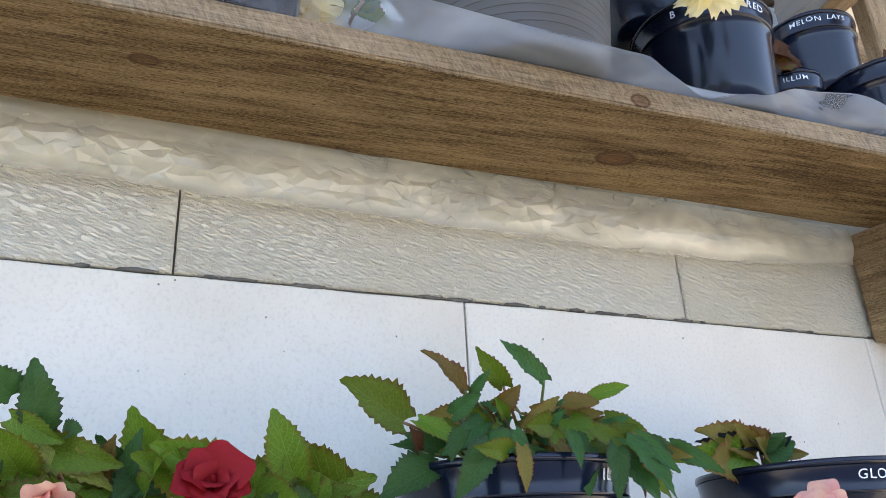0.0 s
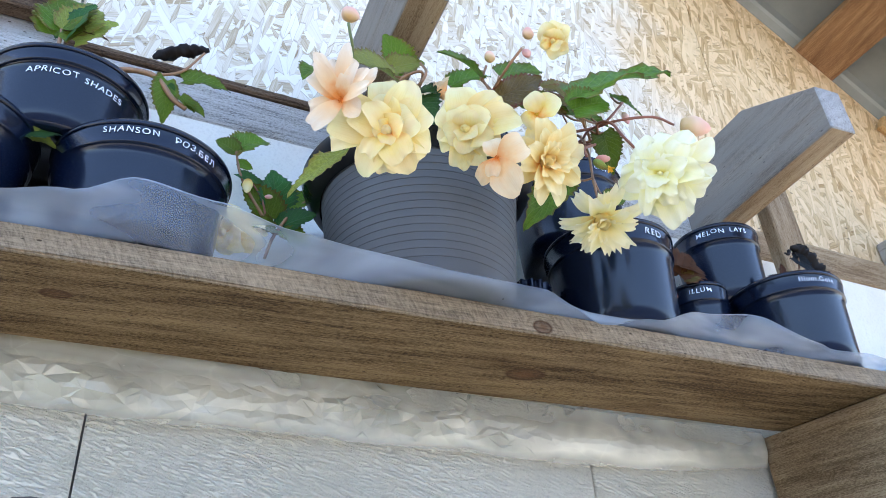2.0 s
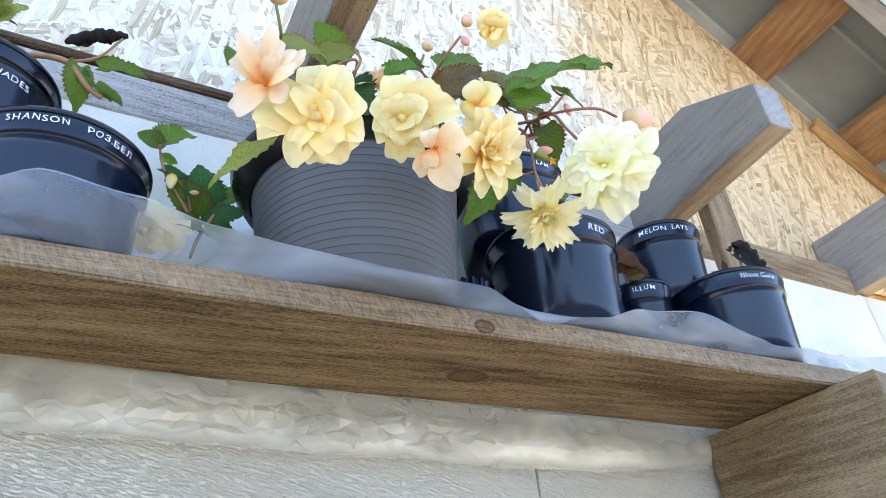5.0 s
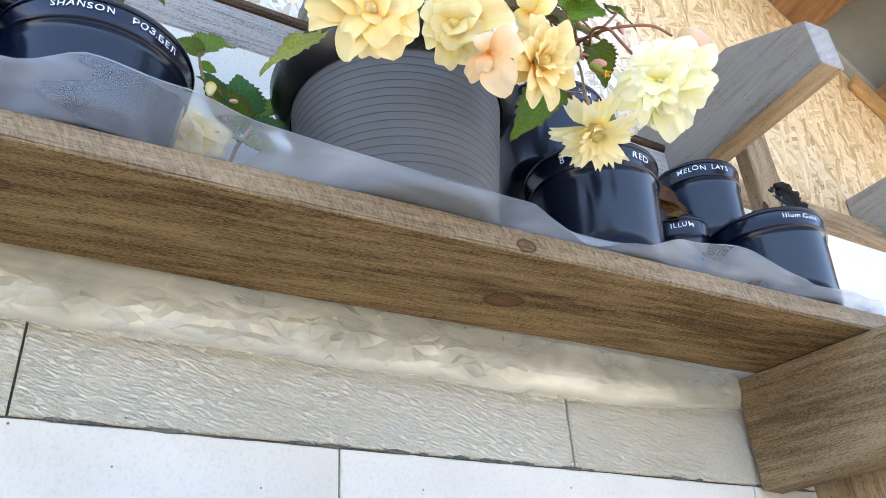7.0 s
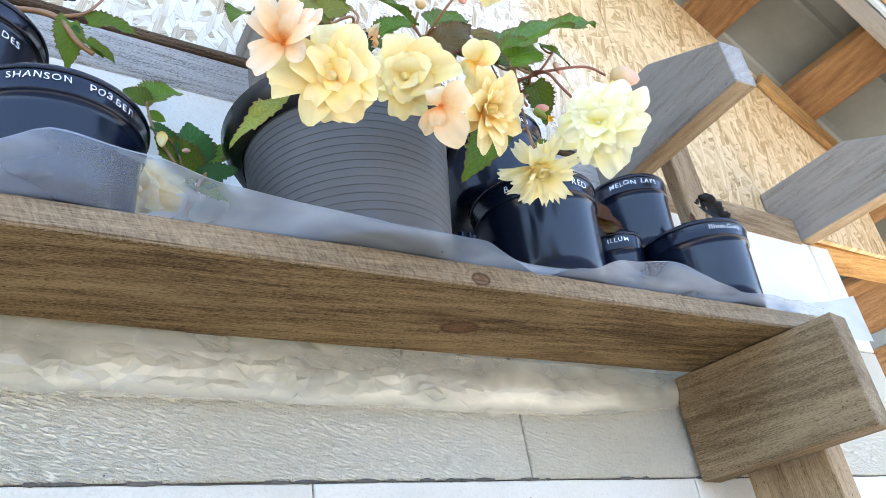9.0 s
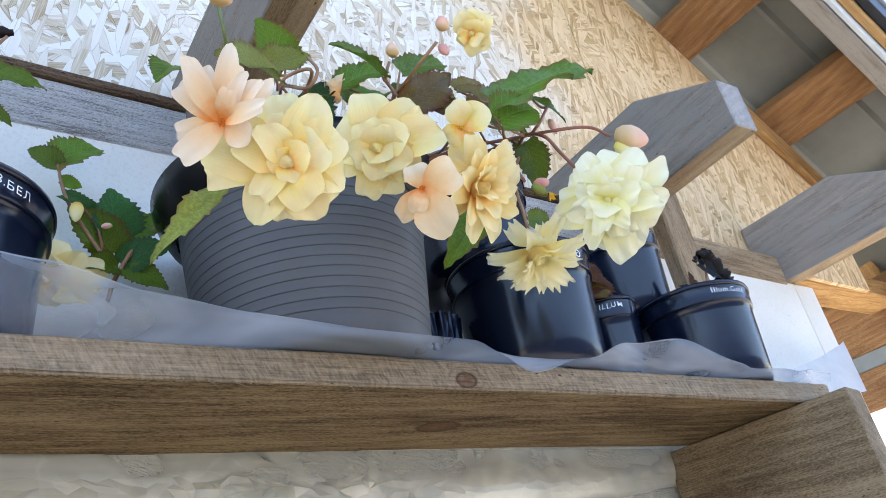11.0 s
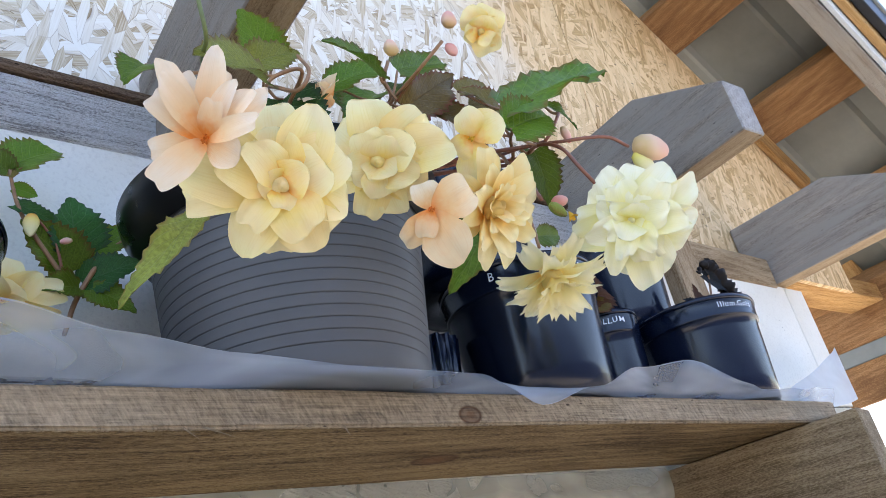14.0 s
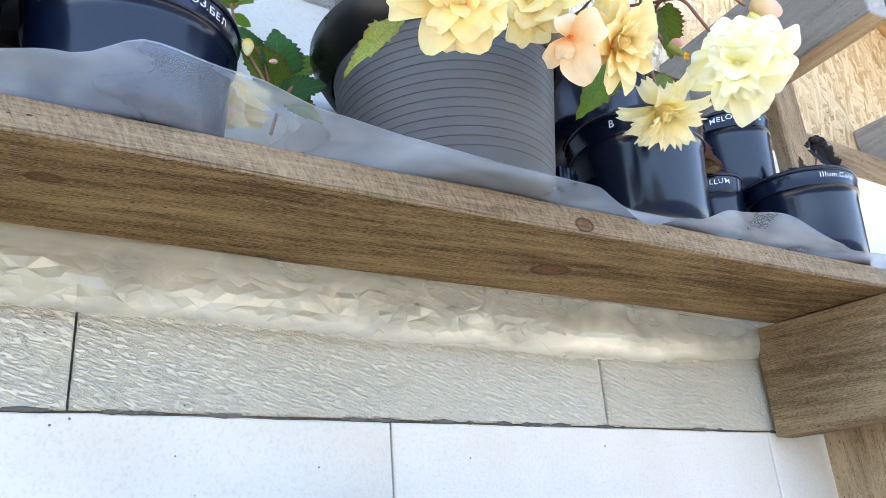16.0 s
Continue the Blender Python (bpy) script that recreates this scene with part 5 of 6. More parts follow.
STEMS = [
    [(0.265, -0.200, 2.256), (0.245, -0.240, 2.249), (0.245, -0.280, 2.215), (0.251, -0.290, 2.227), (0.250, -0.280, 2.250)],
    [(0.177, -0.280, 2.208), (0.160, -0.320, 2.197), (0.152, -0.330, 2.216)],
    [(0.371, -0.220, 2.268), (0.338, -0.270, 2.240), (0.329, -0.320, 2.232), (0.336, -0.345, 2.243)],
    [(0.347, -0.260, 2.253), (0.319, -0.290, 2.242), (0.319, -0.300, 2.254)],
    [(0.469, -0.240, 2.239), (0.443, -0.300, 2.203), (0.445, -0.340, 2.183), (0.478, -0.360, 2.183), (0.504, -0.362, 2.179)],
    [(0.466, -0.270, 2.217), (0.429, -0.330, 2.182), (0.429, -0.350, 2.166), (0.431, -0.360, 2.141), (0.455, -0.360, 2.118)],
    [(0.463, -0.250, 2.243), (0.452, -0.280, 2.190), (0.443, -0.290, 2.143), (0.444, -0.290, 2.112)],
    [(0.459, -0.280, 2.203), (0.405, -0.330, 2.141), (0.388, -0.350, 2.110)],
    [(0.467, -0.260, 2.218), (0.437, -0.300, 2.214), (0.433, -0.320, 2.222)],
    [(0.446, -0.310, 2.200), (0.446, -0.330, 2.195), (0.471, -0.330, 2.227)],
    [(0.252, -0.280, 2.235), (0.235, -0.270, 2.233), (0.229, -0.260, 2.224)],
    [(0.253, -0.200, 2.215), (0.186, -0.280, 2.174), (0.141, -0.340, 2.112)],
    [(0.379, -0.220, 2.227), (0.304, -0.290, 2.170)],
    [(0.409, -0.230, 2.227), (0.354, -0.320, 2.170)],
]
CROWN = Vector((0.30, -0.15, 2.19))
begonia = thing("begonia", tuple(CROWN), "begonia with cream, peach and ivory flowers in a grey planter", "plant")
for i, pts in enumerate(STEMS):
    root = CROWN + Vector((0.03 * math.sin(i * 2.3), 0.02 * math.cos(i * 1.7), 0.0))
    first = Vector(pts[0])
    add_stem(begonia, [root, root.lerp(first, 0.6) + Vector((0, 0, 0.012)), *pts], 0.0019, 0.0014, STEM_RED if i in (4, 5, 7, 9) else (STEM_GREEN if i == 1 else STEM))
for i, (b, e, w, tone) in enumerate(LEAVES):
    add_leaf(begonia, b, e, w, tone, i)
    hub = min((Vector(p) for s in STEMS for p in s), key=lambda p: (p - Vector(b)).length)
    if 0.004 < (hub - Vector(b)).length < 0.09:
        add_stem(begonia, [hub, (hub + Vector(b)) / 2 + Vector((0, 0, -0.004)), b], 0.0013, 0.0010)
F = FLOWER_AT
wide = dict(width=0.86, cup=0.20, curl=0.34, ruffle=0.045, taper=0.62)
slim = dict(width=0.46, cup=0.35, curl=0.15, ruffle=0.02, taper=0.5)
frill = dict(width=0.74, cup=0.18, curl=0.35, ruffle=0.06, taper=0.75)
rag = dict(width=0.40, cup=0.3, curl=0.25, ruffle=0.05, notch=0.16, taper=0.8)
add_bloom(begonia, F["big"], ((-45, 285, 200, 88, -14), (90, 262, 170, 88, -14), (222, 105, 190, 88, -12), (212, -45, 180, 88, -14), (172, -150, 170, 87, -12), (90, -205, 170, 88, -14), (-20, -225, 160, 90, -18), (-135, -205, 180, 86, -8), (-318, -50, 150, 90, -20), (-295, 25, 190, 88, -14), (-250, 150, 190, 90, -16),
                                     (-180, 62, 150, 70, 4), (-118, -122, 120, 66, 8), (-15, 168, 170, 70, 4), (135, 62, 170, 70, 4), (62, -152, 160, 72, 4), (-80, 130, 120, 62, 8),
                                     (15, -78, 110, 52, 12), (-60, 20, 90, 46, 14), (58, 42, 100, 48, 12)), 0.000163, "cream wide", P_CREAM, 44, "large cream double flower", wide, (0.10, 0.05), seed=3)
add_bloom(begonia, F["second"], ((-22, 155, 120, 88, -9), (85, 125, 115, 88, -9), (165, 35, 120, 86, -8), (112, -62, 105, 88, -9), (48, -128, 105, 86, -8), (-38, -128, 95, 86, -8), (-95, -60, 95, 88, -10), (-112, 15, 110, 90, -10), (-108, 90, 115, 90, -10), (140, 95, 95, 90, -11),
                                        (62, 55, 95, 66, 3), (88, -28, 90, 68, 3), (18, -80, 95, 62, 4), (-38, 66, 95, 66, 3), (-66, -12, 80, 64, 4),
                                        (6, 52, 70, 44, 8), (36, -14, 64, 42, 8), (-30, -26, 64, 42, 8)), 0.00028, "cream wide", P_CREAM, 27, "cream double flower flushed with peach", wide, (-0.05, -0.02), seed=5)
add_bloom(begonia, Vector(F["peach_left"]) + VIEW_RIGHT * 0.010 - VIEW_UP * 0.006, ((-112, 245, 100, 78, -6), (12, 268, 108, 76, -4), (82, 188, 76, 66, 2), (132, 158, 64, 64, 4), (192, 138, 72, 74, -4), (165, 32, 56, 58, 8), (-182, 128, 120, 86, -12), (-182, -35, 104, 88, -12), (-142, -158, 108, 86, -8), (-118, 160, 56, 58, 8), (95, -62, 120, 90, -14), (60, 232, 80, 84, -10), (-50, 205, 88, 84, -8), (28, 120, 56, 50, 10)),
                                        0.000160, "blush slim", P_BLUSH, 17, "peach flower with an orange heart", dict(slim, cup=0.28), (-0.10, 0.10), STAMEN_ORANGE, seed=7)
add_bloom(begonia, F["single"], ((-24, 66, 66, 72, 0), (76, 48, 100, 82, -3), (36, -102, 112, 84, -4), (-42, -30, 62, 70, 2)), 0.000297, "cream broad", P_CREAM, 9, "single cream flower with yellow stamens", dict(wide, cup=0.24), (0.05, 0.05), STAMEN, seed=9)
add_bloom(begonia, F["peach_single"], ((-66, -82, 62, 84, -2), (80, -126, 112, 82, -3), (92, 52, 104, 86, -5), (-32, 66, 84, 86, -5), (-10, -70, 60, 70, 2)), 0.00027, "peach wide", P_PEACH, 8, "single peach flower with orange stamens", wide, (0.0, 0.0), STAMEN_ORANGE, seed=12)
add_flower(begonia, F["orange"], (0.55, 0.0, 0.15), ((9, 0.52, 80, 0.0), (9, 0.48, 60, 0.02), (7, 0.38, 38, 0.04), (4, 0.30, 27, 0.05)), 0.074, "peach slim2", P_ORANGE, spin=0.1, seed=15, petal_kw=slim, label="peach double flower seen from the side")
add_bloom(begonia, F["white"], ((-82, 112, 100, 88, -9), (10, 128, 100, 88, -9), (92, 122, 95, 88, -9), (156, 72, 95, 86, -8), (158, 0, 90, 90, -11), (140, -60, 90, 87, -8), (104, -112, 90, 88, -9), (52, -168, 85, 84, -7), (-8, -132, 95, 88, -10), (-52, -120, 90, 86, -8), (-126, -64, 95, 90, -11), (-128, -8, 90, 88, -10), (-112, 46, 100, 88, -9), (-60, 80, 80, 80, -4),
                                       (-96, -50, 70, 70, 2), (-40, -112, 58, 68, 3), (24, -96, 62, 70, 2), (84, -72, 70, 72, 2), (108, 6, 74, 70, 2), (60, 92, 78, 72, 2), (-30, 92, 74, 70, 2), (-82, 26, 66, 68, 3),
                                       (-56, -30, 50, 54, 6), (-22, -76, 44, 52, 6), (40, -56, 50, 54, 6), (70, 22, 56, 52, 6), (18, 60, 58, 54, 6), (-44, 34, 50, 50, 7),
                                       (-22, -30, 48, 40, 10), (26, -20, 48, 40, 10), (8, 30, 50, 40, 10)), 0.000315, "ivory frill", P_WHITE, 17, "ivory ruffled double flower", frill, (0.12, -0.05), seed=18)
add_flower(begonia, F["shaggy"], (0.5, 0.1, -1.3), ((9, 0.50, 80, 0.0), (9, 0.50, 58, 0.02), (8, 0.46, 38, 0.04), (5, 0.36, 27, 0.05)), 0.082, "ivory rag", P_FRINGE, seed=21, petal_kw=rag, label="drooping ivory flower with narrow fringed petals")
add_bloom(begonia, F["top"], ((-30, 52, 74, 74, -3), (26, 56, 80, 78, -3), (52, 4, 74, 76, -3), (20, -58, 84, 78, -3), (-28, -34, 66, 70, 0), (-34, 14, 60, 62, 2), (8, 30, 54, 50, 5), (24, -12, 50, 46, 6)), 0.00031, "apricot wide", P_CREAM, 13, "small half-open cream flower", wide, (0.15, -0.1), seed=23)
add_flower(begonia, F["behind"], (-0.2, 0.2, 1.2), ((3, 0.5, 40, 0.0), (3, 0.4, 18, 0.02)), 0.045, "peach wide", P_PEACH, seed=27, petal_kw=dict(wide, width=0.8), label="closing peach flower")
B = BUD_AT
add_bud(begonia, B["tall"], (0.1, 0.1, 1), 0.018, 0.018, P_BUD)
add_bud(begonia, B["small"], (0.0, -0.1, 1), 0.015, 0.013, P_BUD)
add_bud(begonia, B["pair_a"], (0.0, -0.3, 1), 0.014, 0.013, P_BUD)
add_bud(begonia, B["pair_b"], (0.1, -0.3, -1), 0.013, 0.010, P_PINK)
add_bud(begonia, Vector(B["large"]) + Vector((-0.014, 0, 0.002)), (0.9, -0.3, -0.1), 0.034, 0.026, P_BUD, "pink and ivory bud")
add_bud(begonia, Vector(B["large"]) + Vector((-0.012, 0.004, -0.002)), (0.7, -0.1, -0.75), 0.026, 0.017, P_WHITE, "", 2)
add_bud(begonia, B["hanging"], (0.1, -0.1, -1), 0.018, 0.009, P_BUD)
add_bud(begonia, B["pink"], (0.8, 0, 0.35), 0.020, 0.009, P_PINK, "pink winged seed flower")
add_bud(begonia, Vector(B["pink"]) + Vector((-0.004, 0, -0.002)), (0.9, 0, -0.35), 0.017, 0.010, LEAF[2], "green winged seed case")
add_flower(begonia, Vector(B["pink"]) + Vector((0.010, -0.004, -0.008)), (0.7, 0.2, -0.9), ((5, 0.4, 35, 0.0),), 0.016, "pink slim", STAMEN, seed=77, petal_kw=slim, stamens=14, label="cluster of yellow stigmas")

# ---- small plants on the shelf ----
apricot = thing("begonia", (-0.088, -0.09, 2.24), "leggy begonia shoot with a withered black leaf", "plant")
add_stem(apricot, [(-0.085, -0.09, 2.24), (-0.05, -0.13, 2.262), (-0.005, -0.15, 2.258), (0.02, -0.15, 2.232), (0.035, -0.15, 2.222)], 0.0036, 0.0026)
add_stem(apricot, [(0.0, -0.15, 2.258), (0.025, -0.152, 2.272), (0.045, -0.155, 2.305)], 0.0018, 0.0014)
for i, (b, e, w, tone) in enumerate([((0.028, -0.15, 2.262), (0.080, -0.15, 2.276), 0.6, 0), ((0.012, -0.15, 2.255), (0.016, -0.15, 2.208), 0.55, 0), ((0.028, -0.15, 2.238), (0.044, -0.15, 2.222), 0.8, 0), ((0.036, -0.15, 2.232), (0.056, -0.15, 2.222), 0.8, 0), ((0.014, -0.15, 2.25), (0.02, -0.15, 2.236), 0.8, 3)]):
    add_leaf(apricot, b, e, w, tone, i + 40)
part("leaf", withered_leaf([(0.049, -0.155, 2.312), (0.030, -0.153, 2.305), (0.012, -0.152, 2.296), (-0.006, -0.152, 2.281)], (0.0025, 0.0062, 0.0075, 0.0062, 0.0022)), LEAF[4], apricot, "curled blackened leaf", None, True)
clump = thing("seedling", (-0.11, -0.09, 2.235), "small begonia clump with green and brown leaves", "plant")
for i, (b, e, w, tone) in enumerate([((-0.105, -0.09, 2.345), (-0.125, -0.085, 2.415), 0.8, 0), ((-0.10, -0.09, 2.345), (-0.07, -0.09, 2.400), 0.8, 2), ((-0.11, -0.09, 2.345), (-0.14, -0.09, 2.375), 0.8, 2), ((-0.10, -0.09, 2.345), (-0.06, -0.10, 2.355), 0.7, 5), ((-0.10, -0.09, 2.335), (-0.08, -0.11, 2.385), 0.8, 3), ((-0.11, -0.09, 2.335), (-0.095, -0.09, 2.425), 0.7, 0), ((-0.09, -0.09, 2.335), (-0.055, -0.11, 2.375), 0.6, 2)]):
    add_leaf(clump, b, e, w, tone, i + 50)
add_stem(clump, [(-0.105, -0.09, 2.235), (-0.103, -0.09, 2.30), (-0.105, -0.09, 2.350)], 0.003, 0.002)
seed1 = thing("seedling", (-0.11, -0.13, 2.14), "tiny seedling with a yellow-green leaf in a black pot", "plant")
add_leaf(seed1, (-0.105, -0.15, 2.145), (-0.068, -0.152, 2.160), 0.7, 3, 61)
add_leaf(seed1, (-0.105, -0.15, 2.145), (-0.075, -0.152, 2.142), 0.7, 2, 62)
add_stem(seed1, [(-0.12, -0.13, 2.13), (-0.105, -0.15, 2.146)], 0.0015, 0.001)

walled = thing("begonia", (0.232, -0.080, 2.19), "trailing begonia shoot with a cream flower and buds beside the wall", "plant")
add_stem(walled, [(0.232, -0.080, 2.19), (0.215, -0.066, 2.212), (0.185, -0.058, 2.195), (0.160, -0.058, 2.15), (0.150, -0.058, 2.115)], 0.0026, 0.0018)
add_stem(walled, [(0.160, -0.058, 2.15), (0.138, -0.06, 2.18), (0.115, -0.06, 2.22), (0.105, -0.06, 2.262)], 0.0022, 0.0015)
add_stem(walled, [(0.15, -0.06, 2.15), (0.142, -0.062, 2.19), (0.124, -0.066, 2.215)], 0.0014, 0.001, STEM_RED)
for i, (b, e, w, tone) in enumerate([((0.108, -0.06, 2.262), (0.145, -0.06, 2.295), 0.95, 0), ((0.105, -0.06, 2.255), (0.080, -0.06, 2.272), 0.8, 0), ((0.110, -0.06, 2.24), (0.128, -0.06, 2.236), 0.7, 0), ((0.105, -0.06, 2.25), (0.112, -0.06, 2.27), 0.7, 1), ((0.112, -0.06, 2.225), (0.15, -0.062, 2.213), 0.4, 3),
                                   ((0.160, -0.05, 2.191), (0.150, -0.075, 2.231), 1.0, 3), ((0.168, -0.05, 2.191), (0.20, -0.07, 2.216), 0.9, 0), ((0.158, -0.05, 2.176), (0.118, -0.075, 2.201), 0.8, 0), ((0.165, -0.05, 2.166), (0.20, -0.08, 2.176), 0.9, 3), ((0.16, -0.06, 2.156), (0.13, -0.08, 2.146), 0.9, 0), ((0.17, -0.06, 2.156), (0.195, -0.08, 2.136), 0.9, 0)]):
    add_leaf(walled, b, e, w, tone, i + 70)
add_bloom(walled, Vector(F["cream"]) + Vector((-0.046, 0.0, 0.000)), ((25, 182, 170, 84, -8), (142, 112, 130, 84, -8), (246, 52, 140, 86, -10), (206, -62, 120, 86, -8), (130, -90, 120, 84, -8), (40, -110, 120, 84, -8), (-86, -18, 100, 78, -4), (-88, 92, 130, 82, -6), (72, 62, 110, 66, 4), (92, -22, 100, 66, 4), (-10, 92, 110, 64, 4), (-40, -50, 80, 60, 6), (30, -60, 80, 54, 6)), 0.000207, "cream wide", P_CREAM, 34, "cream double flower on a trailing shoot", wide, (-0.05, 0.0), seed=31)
add_bud(walled, (0.123, -0.066, 2.214), (-0.1, -0.2, -1), 0.024, 0.012, P_CREAM)
add_bud(walled, (0.150, -0.075, 2.190), (-0.6, -0.3, -0.4), 0.013, 0.006, P_BUD)

shoot = thing("seedling", (0.832, -0.17, 2.118), "withered blackened shoot in a black pot", "plant")
add_stem(shoot, [(0.845, -0.18, 2.112), (0.862, -0.19, 2.165), (0.872, -0.192, 2.200)], 0.0016, 0.0014)
for i, (b, e, w, tone) in enumerate([((0.822, -0.19, 2.13), (0.840, -0.19, 2.182), 0.5, 5), ((0.83, -0.19, 2.14), (0.808, -0.19, 2.158), 0.7, 4), ((0.875, -0.19, 2.212), (0.915, -0.196, 2.165), 0.5, 4), ((0.862, -0.19, 2.195), (0.905, -0.20, 2.17), 0.45, 4), ((0.84, -0.19, 2.13), (0.815, -0.192, 2.125), 0.6, 4)]):
    add_leaf(shoot, b, e, w, tone, i + 90)
part("leaf", withered_leaf([(0.860, -0.194, 2.208), (0.876, -0.192, 2.207), (0.892, -0.192, 2.194), (0.908, -0.192, 2.172), (0.918, -0.192, 2.152)], (0.003, 0.008, 0.0085, 0.010, 0.004)), LEAF[4], shoot, "curled blackened leaf", None, True)
part("leaf", tube([(0.852, -0.194, 2.200), (0.846, -0.196, 2.192), (0.839, -0.196, 2.193)], 0.003, 0.001, 7), LEAF[4], shoot, "", None, True)
dry = thing("seedling", (0.690, -0.12, 2.16), "dry brown begonia leaves between the pots", "plant")
for i, (b, e, w, tone) in enumerate([((0.705, -0.125, 2.17), (0.745, -0.132, 2.208), 0.9, 5), ((0.70, -0.125, 2.185), (0.752, -0.132, 2.185), 0.7, 5), ((0.71, -0.125, 2.165), (0.738, -0.135, 2.172), 0.9, 1), ((0.72, -0.125, 2.205), (0.70, -0.13, 2.17), 0.8, 5)]):
    add_leaf(dry, b, e, w, tone, i + 100)
add_stem(dry, [(0.715, -0.105, 2.14), (0.69, -0.115, 2.172)], 0.0016, 0.0012, STEM_RED)

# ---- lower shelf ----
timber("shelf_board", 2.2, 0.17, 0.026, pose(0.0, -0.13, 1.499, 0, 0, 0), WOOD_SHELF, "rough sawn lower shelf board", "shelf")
nursery_pot((0.274, -0.125, 1.5125), 0.099, 0.142, "black nursery pot full of begonia leaves", [("ILLUM", 30, 0, 0)], size=0.014)
nursery_pot((0.602, -0.125, 1.5125), 0.105, 0.142, "wide black nursery pot with a dark young begonia", [("GLOR", -12, 0, 0)], size=0.013)
nursery_pot((0.02, -0.125, 1.5125), 0.085, 0.10, "black nursery pot with a flowering begonia", None)
rngp = random.Random(77)
lush = thing("begonia", (0.304, -0.125, 1.645), "bushy begonia with toothed green and bronze leaves", "plant")
spec = [((0.165, -0.165, 1.684), (0.114, -0.185, 1.709), 0.62, 0), ((0.218, -0.165, 1.71), (0.185, -0.185, 1.738), 0.42, 1), ((0.253, -0.165, 1.716), (0.224, -0.185, 1.733), 0.42, 0), ((0.292, -0.165, 1.722), (0.247, -0.185, 1.747), 0.34, 3), ((0.336, -0.165, 1.71), (0.363, -0.185, 1.718), 0.42, 0), ((0.236, -0.165, 1.68), (0.244, -0.185, 1.642), 0.8, 0), ((0.311, -0.165, 1.691), (0.323, -0.185, 1.658), 0.85, 0), ((0.352, -0.165, 1.668), (0.4, -0.185, 1.647), 0.3, 0), ((0.358, -0.165, 1.679), (0.408, -0.185, 1.666), 0.26, 3), ((0.348, -0.165, 1.693), (0.377, -0.185, 1.674), 0.36, 0), ((0.36, -0.165, 1.662), (0.394, -0.185, 1.629), 0.34, 0), ((0.178, -0.165, 1.686), (0.208, -0.185, 1.669), 0.42, 0), ((0.236, -0.165, 1.688), (0.192, -0.185, 1.657), 0.5, 3), ((0.19, -0.165, 1.651), (0.146, -0.185, 1.631), 0.6, 3), ((0.246, -0.165, 1.699), (0.257, -0.185, 1.708), 0.7, 1), ((0.31, -0.165, 1.705), (0.33, -0.185, 1.701), 0.6, 1), ((0.27, -0.165, 1.681), (0.293, -0.185, 1.705), 0.5, 1), ((0.224, -0.165, 1.707), (0.228, -0.185, 1.721), 0.5, 3), ((0.206, -0.165, 1.691), (0.222, -0.185, 1.703), 0.6, 3), ((0.284, -0.165, 1.663), (0.259, -0.185, 1.631), 0.7, 0), ((0.369, -0.165, 1.651), (0.368, -0.185, 1.632), 0.4, 5), ((0.177, -0.165, 1.662), (0.165, -0.185, 1.675), 0.5, 5)]
for k in range(120):
    a, r = rngp.uniform(0, 6.28), rngp.uniform(0.01, 0.085)
    b = Vector((0.285 + r * math.cos(a), -0.13 + 0.7 * r * math.sin(a), 1.655 + rngp.uniform(0, 0.055) * (1.2 - r * 8)))
    d = Vector((math.cos(a), 0.7 * math.sin(a) - 0.3, rngp.uniform(-0.6, 0.6))).normalized() * rngp.uniform(0.020, 0.042)
    spec.append((tuple(b), tuple(b + d), rngp.uniform(0.50, 0.95), rngp.choice((0, 0, 3, 3, 1))))
for k in range(26):
    b = Vector((rngp.uniform(0.20, 0.37), rngp.uniform(-0.22, -0.19), rngp.uniform(1.655, 1.68)))
    spec.append((tuple(b), tuple(b + Vector((rngp.uniform(-0.03, 0.03), rngp.uniform(-0.03, -0.01), rngp.uniform(-0.045, -0.005)))), rngp.uniform(0.55, 0.9), rngp.choice((0, 3, 3, 1))))
for i, (b, e, w, tone) in enumerate(spec):
    add_leaf(lush, b, e, w * (0.95 if i < 22 else 0.60), tone, i + 120)
    if i < 22:
        add_stem(lush, [(0.30, -0.125, 1.63), ((0.30 + b[0]) / 2, (-0.12 + b[1]) / 2, (1.65 + b[2]) / 2), b], 0.0018, 0.0012, STEM_GREEN if i % 2 else STEM)
young = thing("begonia", (0.575, -0.12, 1.64), "dark young begonia with bronze leaves", "plant")
spec = [((0.535, -0.13, 1.672), (0.477, -0.15, 1.689), 0.4, 1), ((0.542, -0.13, 1.672), (0.505, -0.15, 1.692), 0.4, 1), ((0.547, -0.13, 1.675), (0.563, -0.15, 1.688), 0.6, 3), ((0.557, -0.13, 1.672), (0.522, -0.15, 1.69), 0.5, 1), ((0.549, -0.13, 1.669), (0.575, -0.15, 1.677), 0.8, 3), ((0.534, -0.13, 1.667), (0.449, -0.15, 1.66), 0.34, 0), ((0.571, -0.13, 1.672), (0.586, -0.15, 1.667), 0.4, 1), ((0.555, -0.13, 1.667), (0.529, -0.15, 1.679), 0.6, 1), ((0.512, -0.13, 1.661), (0.473, -0.15, 1.653), 0.7, 1), ((0.544, -0.13, 1.677), (0.477, -0.15, 1.679), 0.25, 4), ((0.565, -0.13, 1.675), (0.569, -0.15, 1.683), 0.5, 4)]
for i, (b, e, w, tone) in enumerate(spec):
    add_leaf(young, b, e, w, tone, i + 170)
add_stem(young, [(0.56, -0.12, 1.63), (0.545, -0.13, 1.685)], 0.002, 0.0014, STEM_RED)
reds = thing("begonia", (0.0, -0.125, 1.60), "leafy begonia with a dark red flower and pink buds", "plant")
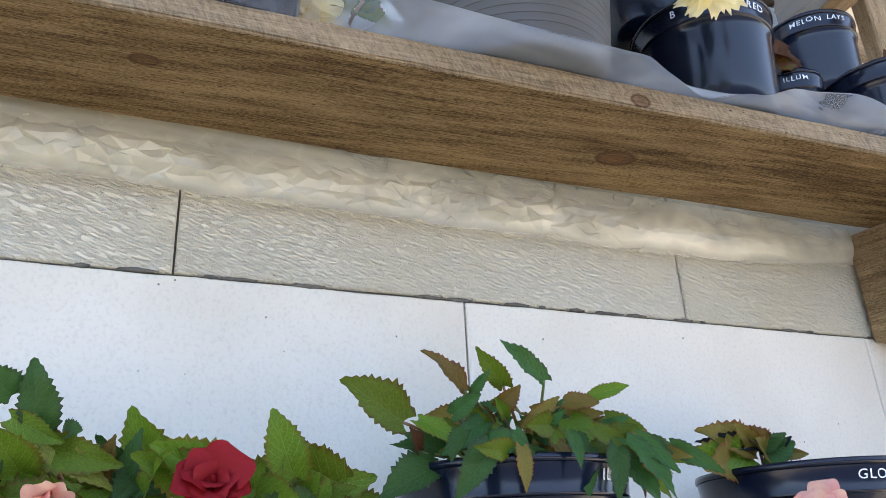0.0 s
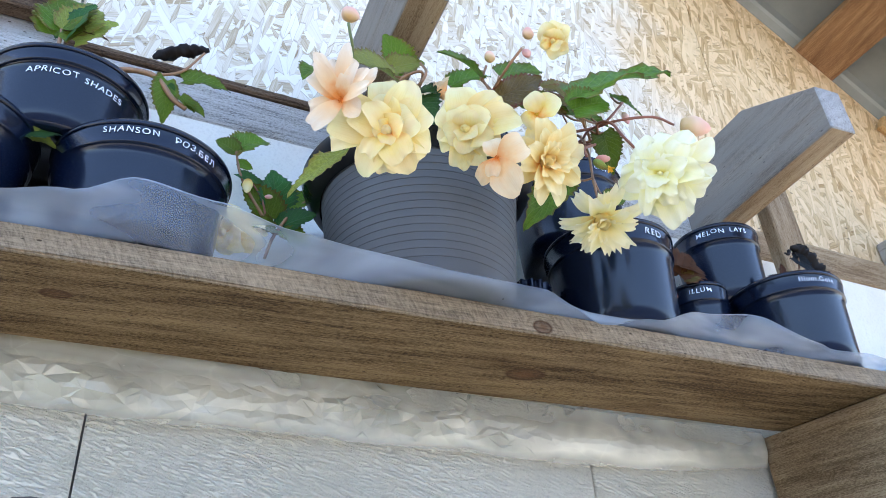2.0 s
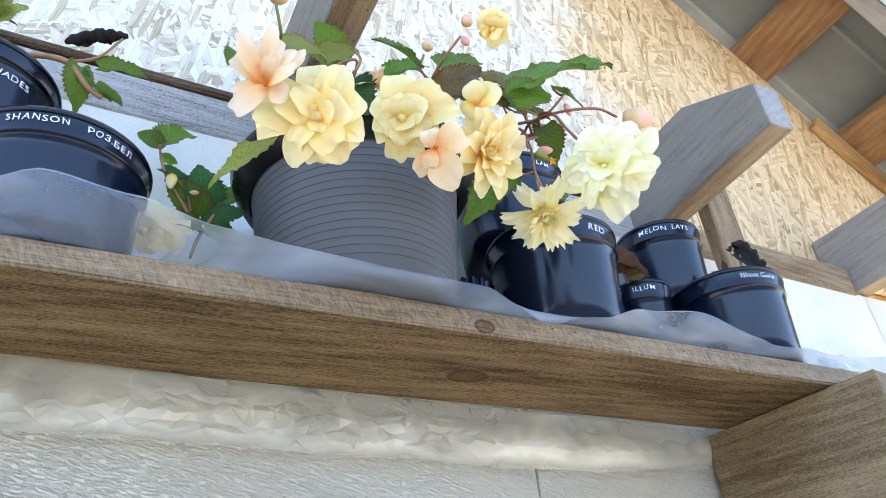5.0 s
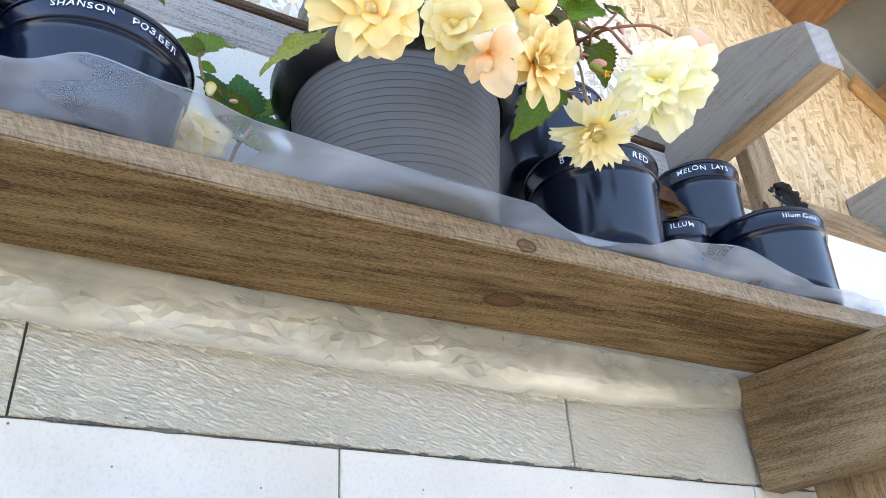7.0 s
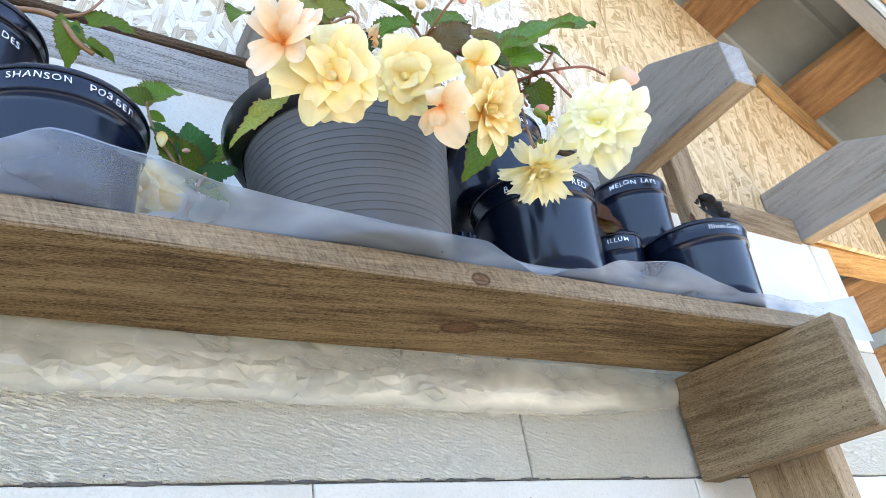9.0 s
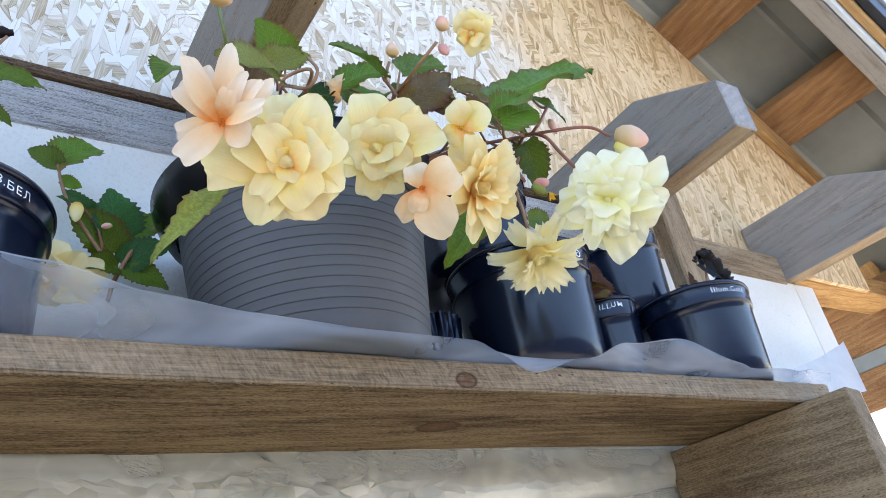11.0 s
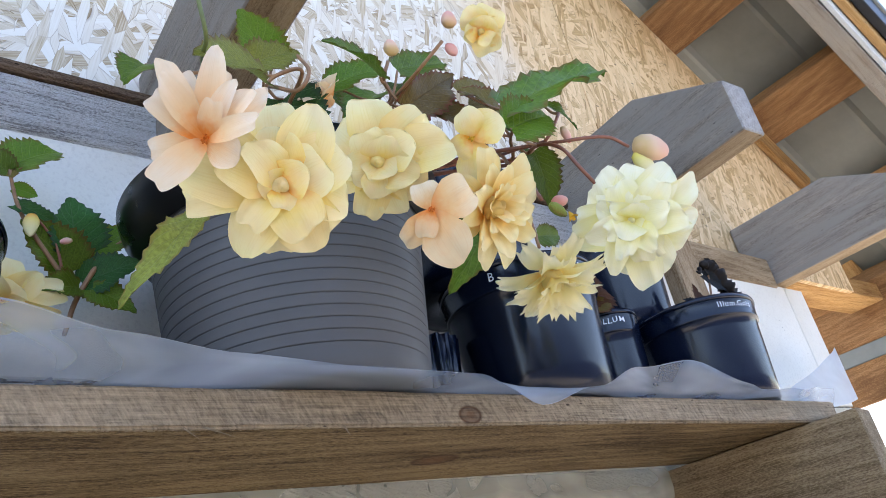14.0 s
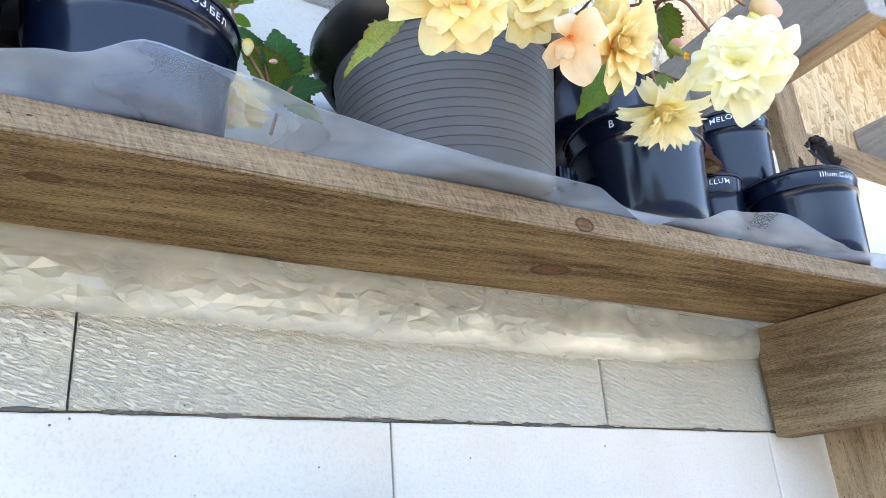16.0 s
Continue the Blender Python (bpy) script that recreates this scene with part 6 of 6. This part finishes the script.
spec = [((-0.081, -0.17, 1.672), (-0.092, -0.19, 1.71), 0.75, 3), ((-0.1, -0.17, 1.693), (-0.114, -0.19, 1.704), 0.9, 3), ((-0.083, -0.17, 1.662), (-0.033, -0.19, 1.645), 0.55, 0), ((-0.079, -0.17, 1.667), (-0.038, -0.19, 1.635), 0.35, 2), ((-0.095, -0.17, 1.662), (-0.101, -0.19, 1.626), 0.7, 0), ((-0.068, -0.17, 1.669), (-0.058, -0.19, 1.669), 0.8, 3), ((-0.041, -0.17, 1.641), (-0.041, -0.19, 1.663), 0.6, 1), ((-0.029, -0.17, 1.638), (-0.025, -0.19, 1.667), 0.5, 3), ((-0.021, -0.17, 1.634), (0.007, -0.19, 1.649), 0.55, 3), ((-0.031, -0.17, 1.641), (-0.005, -0.19, 1.635), 0.9, 3), ((0.047, -0.17, 1.637), (0.083, -0.19, 1.65), 0.85, 0), ((0.051, -0.17, 1.63), (0.069, -0.19, 1.653), 0.9, 0), ((0.09, -0.17, 1.63), (0.092, -0.19, 1.639), 0.8, 0), ((0.102, -0.17, 1.628), (0.116, -0.19, 1.635), 0.7, 0), ((-0.098, -0.17, 1.679), (-0.069, -0.19, 1.659), 0.5, 0), ((-0.018, -0.17, 1.645), (-0.031, -0.19, 1.629), 0.8, 3)]
for k in range(52):
    b = Vector((rngp.uniform(-0.16, 0.13), rngp.uniform(-0.19, -0.12), rngp.uniform(1.60, 1.645)))
    d = Vector((rngp.uniform(-1, 1), rngp.uniform(-0.8, 0), rngp.uniform(-0.4, 0.5))).normalized() * rngp.uniform(0.04, 0.06)
    spec.append((tuple(b), tuple(b + d), rngp.uniform(0.6, 0.8), rngp.choice((0, 0, 3))))
for i, (b, e, w, tone) in enumerate(spec):
    add_leaf(reds, b, e, w * 0.9, tone, i + 190)
for i in range(6):
    e = spec[i * 2][0]
    add_stem(reds, [(0.01 + 0.01 * i, -0.125, 1.59), (e[0] * 0.6, -0.14, 1.62), e], 0.0026, 0.0016, STEM_GREEN if i % 2 else STEM_RED)
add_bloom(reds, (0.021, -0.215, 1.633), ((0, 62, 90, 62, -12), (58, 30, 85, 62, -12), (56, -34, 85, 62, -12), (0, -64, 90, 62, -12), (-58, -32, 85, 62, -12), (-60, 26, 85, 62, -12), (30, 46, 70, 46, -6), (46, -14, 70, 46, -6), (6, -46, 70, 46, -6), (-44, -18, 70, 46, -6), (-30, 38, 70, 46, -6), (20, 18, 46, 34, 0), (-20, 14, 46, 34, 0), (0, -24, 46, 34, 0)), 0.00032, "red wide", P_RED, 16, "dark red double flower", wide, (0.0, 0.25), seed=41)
add_bud(reds, (0.002, -0.185, 1.652), (-0.5, -0.1, -0.8), 0.018, 0.008, P_RED)
add_flower(reds, (-0.072, -0.20, 1.628), (0.1, 0.0, -0.8), ((4, 0.5, 45, 0.0), (3, 0.4, 20, 0.03)), 0.045, "pink wide", P_PINK, core=P_PINK, seed=43, petal_kw=wide, label="pink half-open flower")
glor = thing("begonia", (0.57, -0.20, 1.60), "salmon pink begonia flower in front of a black pot", "plant")
add_flower(glor, (0.512, -0.225, 1.605), (0.0, 0.0, 0.3), ((5, 0.52, 75, 0.0), (5, 0.42, 50, 0.03), (4, 0.3, 25, 0.05)), 0.055, "salmon wide", P_PINK, core=P_PINK, seed=47, petal_kw=wide, label="salmon double flower")
add_stem(glor, [(0.47, -0.15, 1.52), (0.48, -0.22, 1.56), (0.512, -0.222, 1.60)], 0.002, 0.0016)
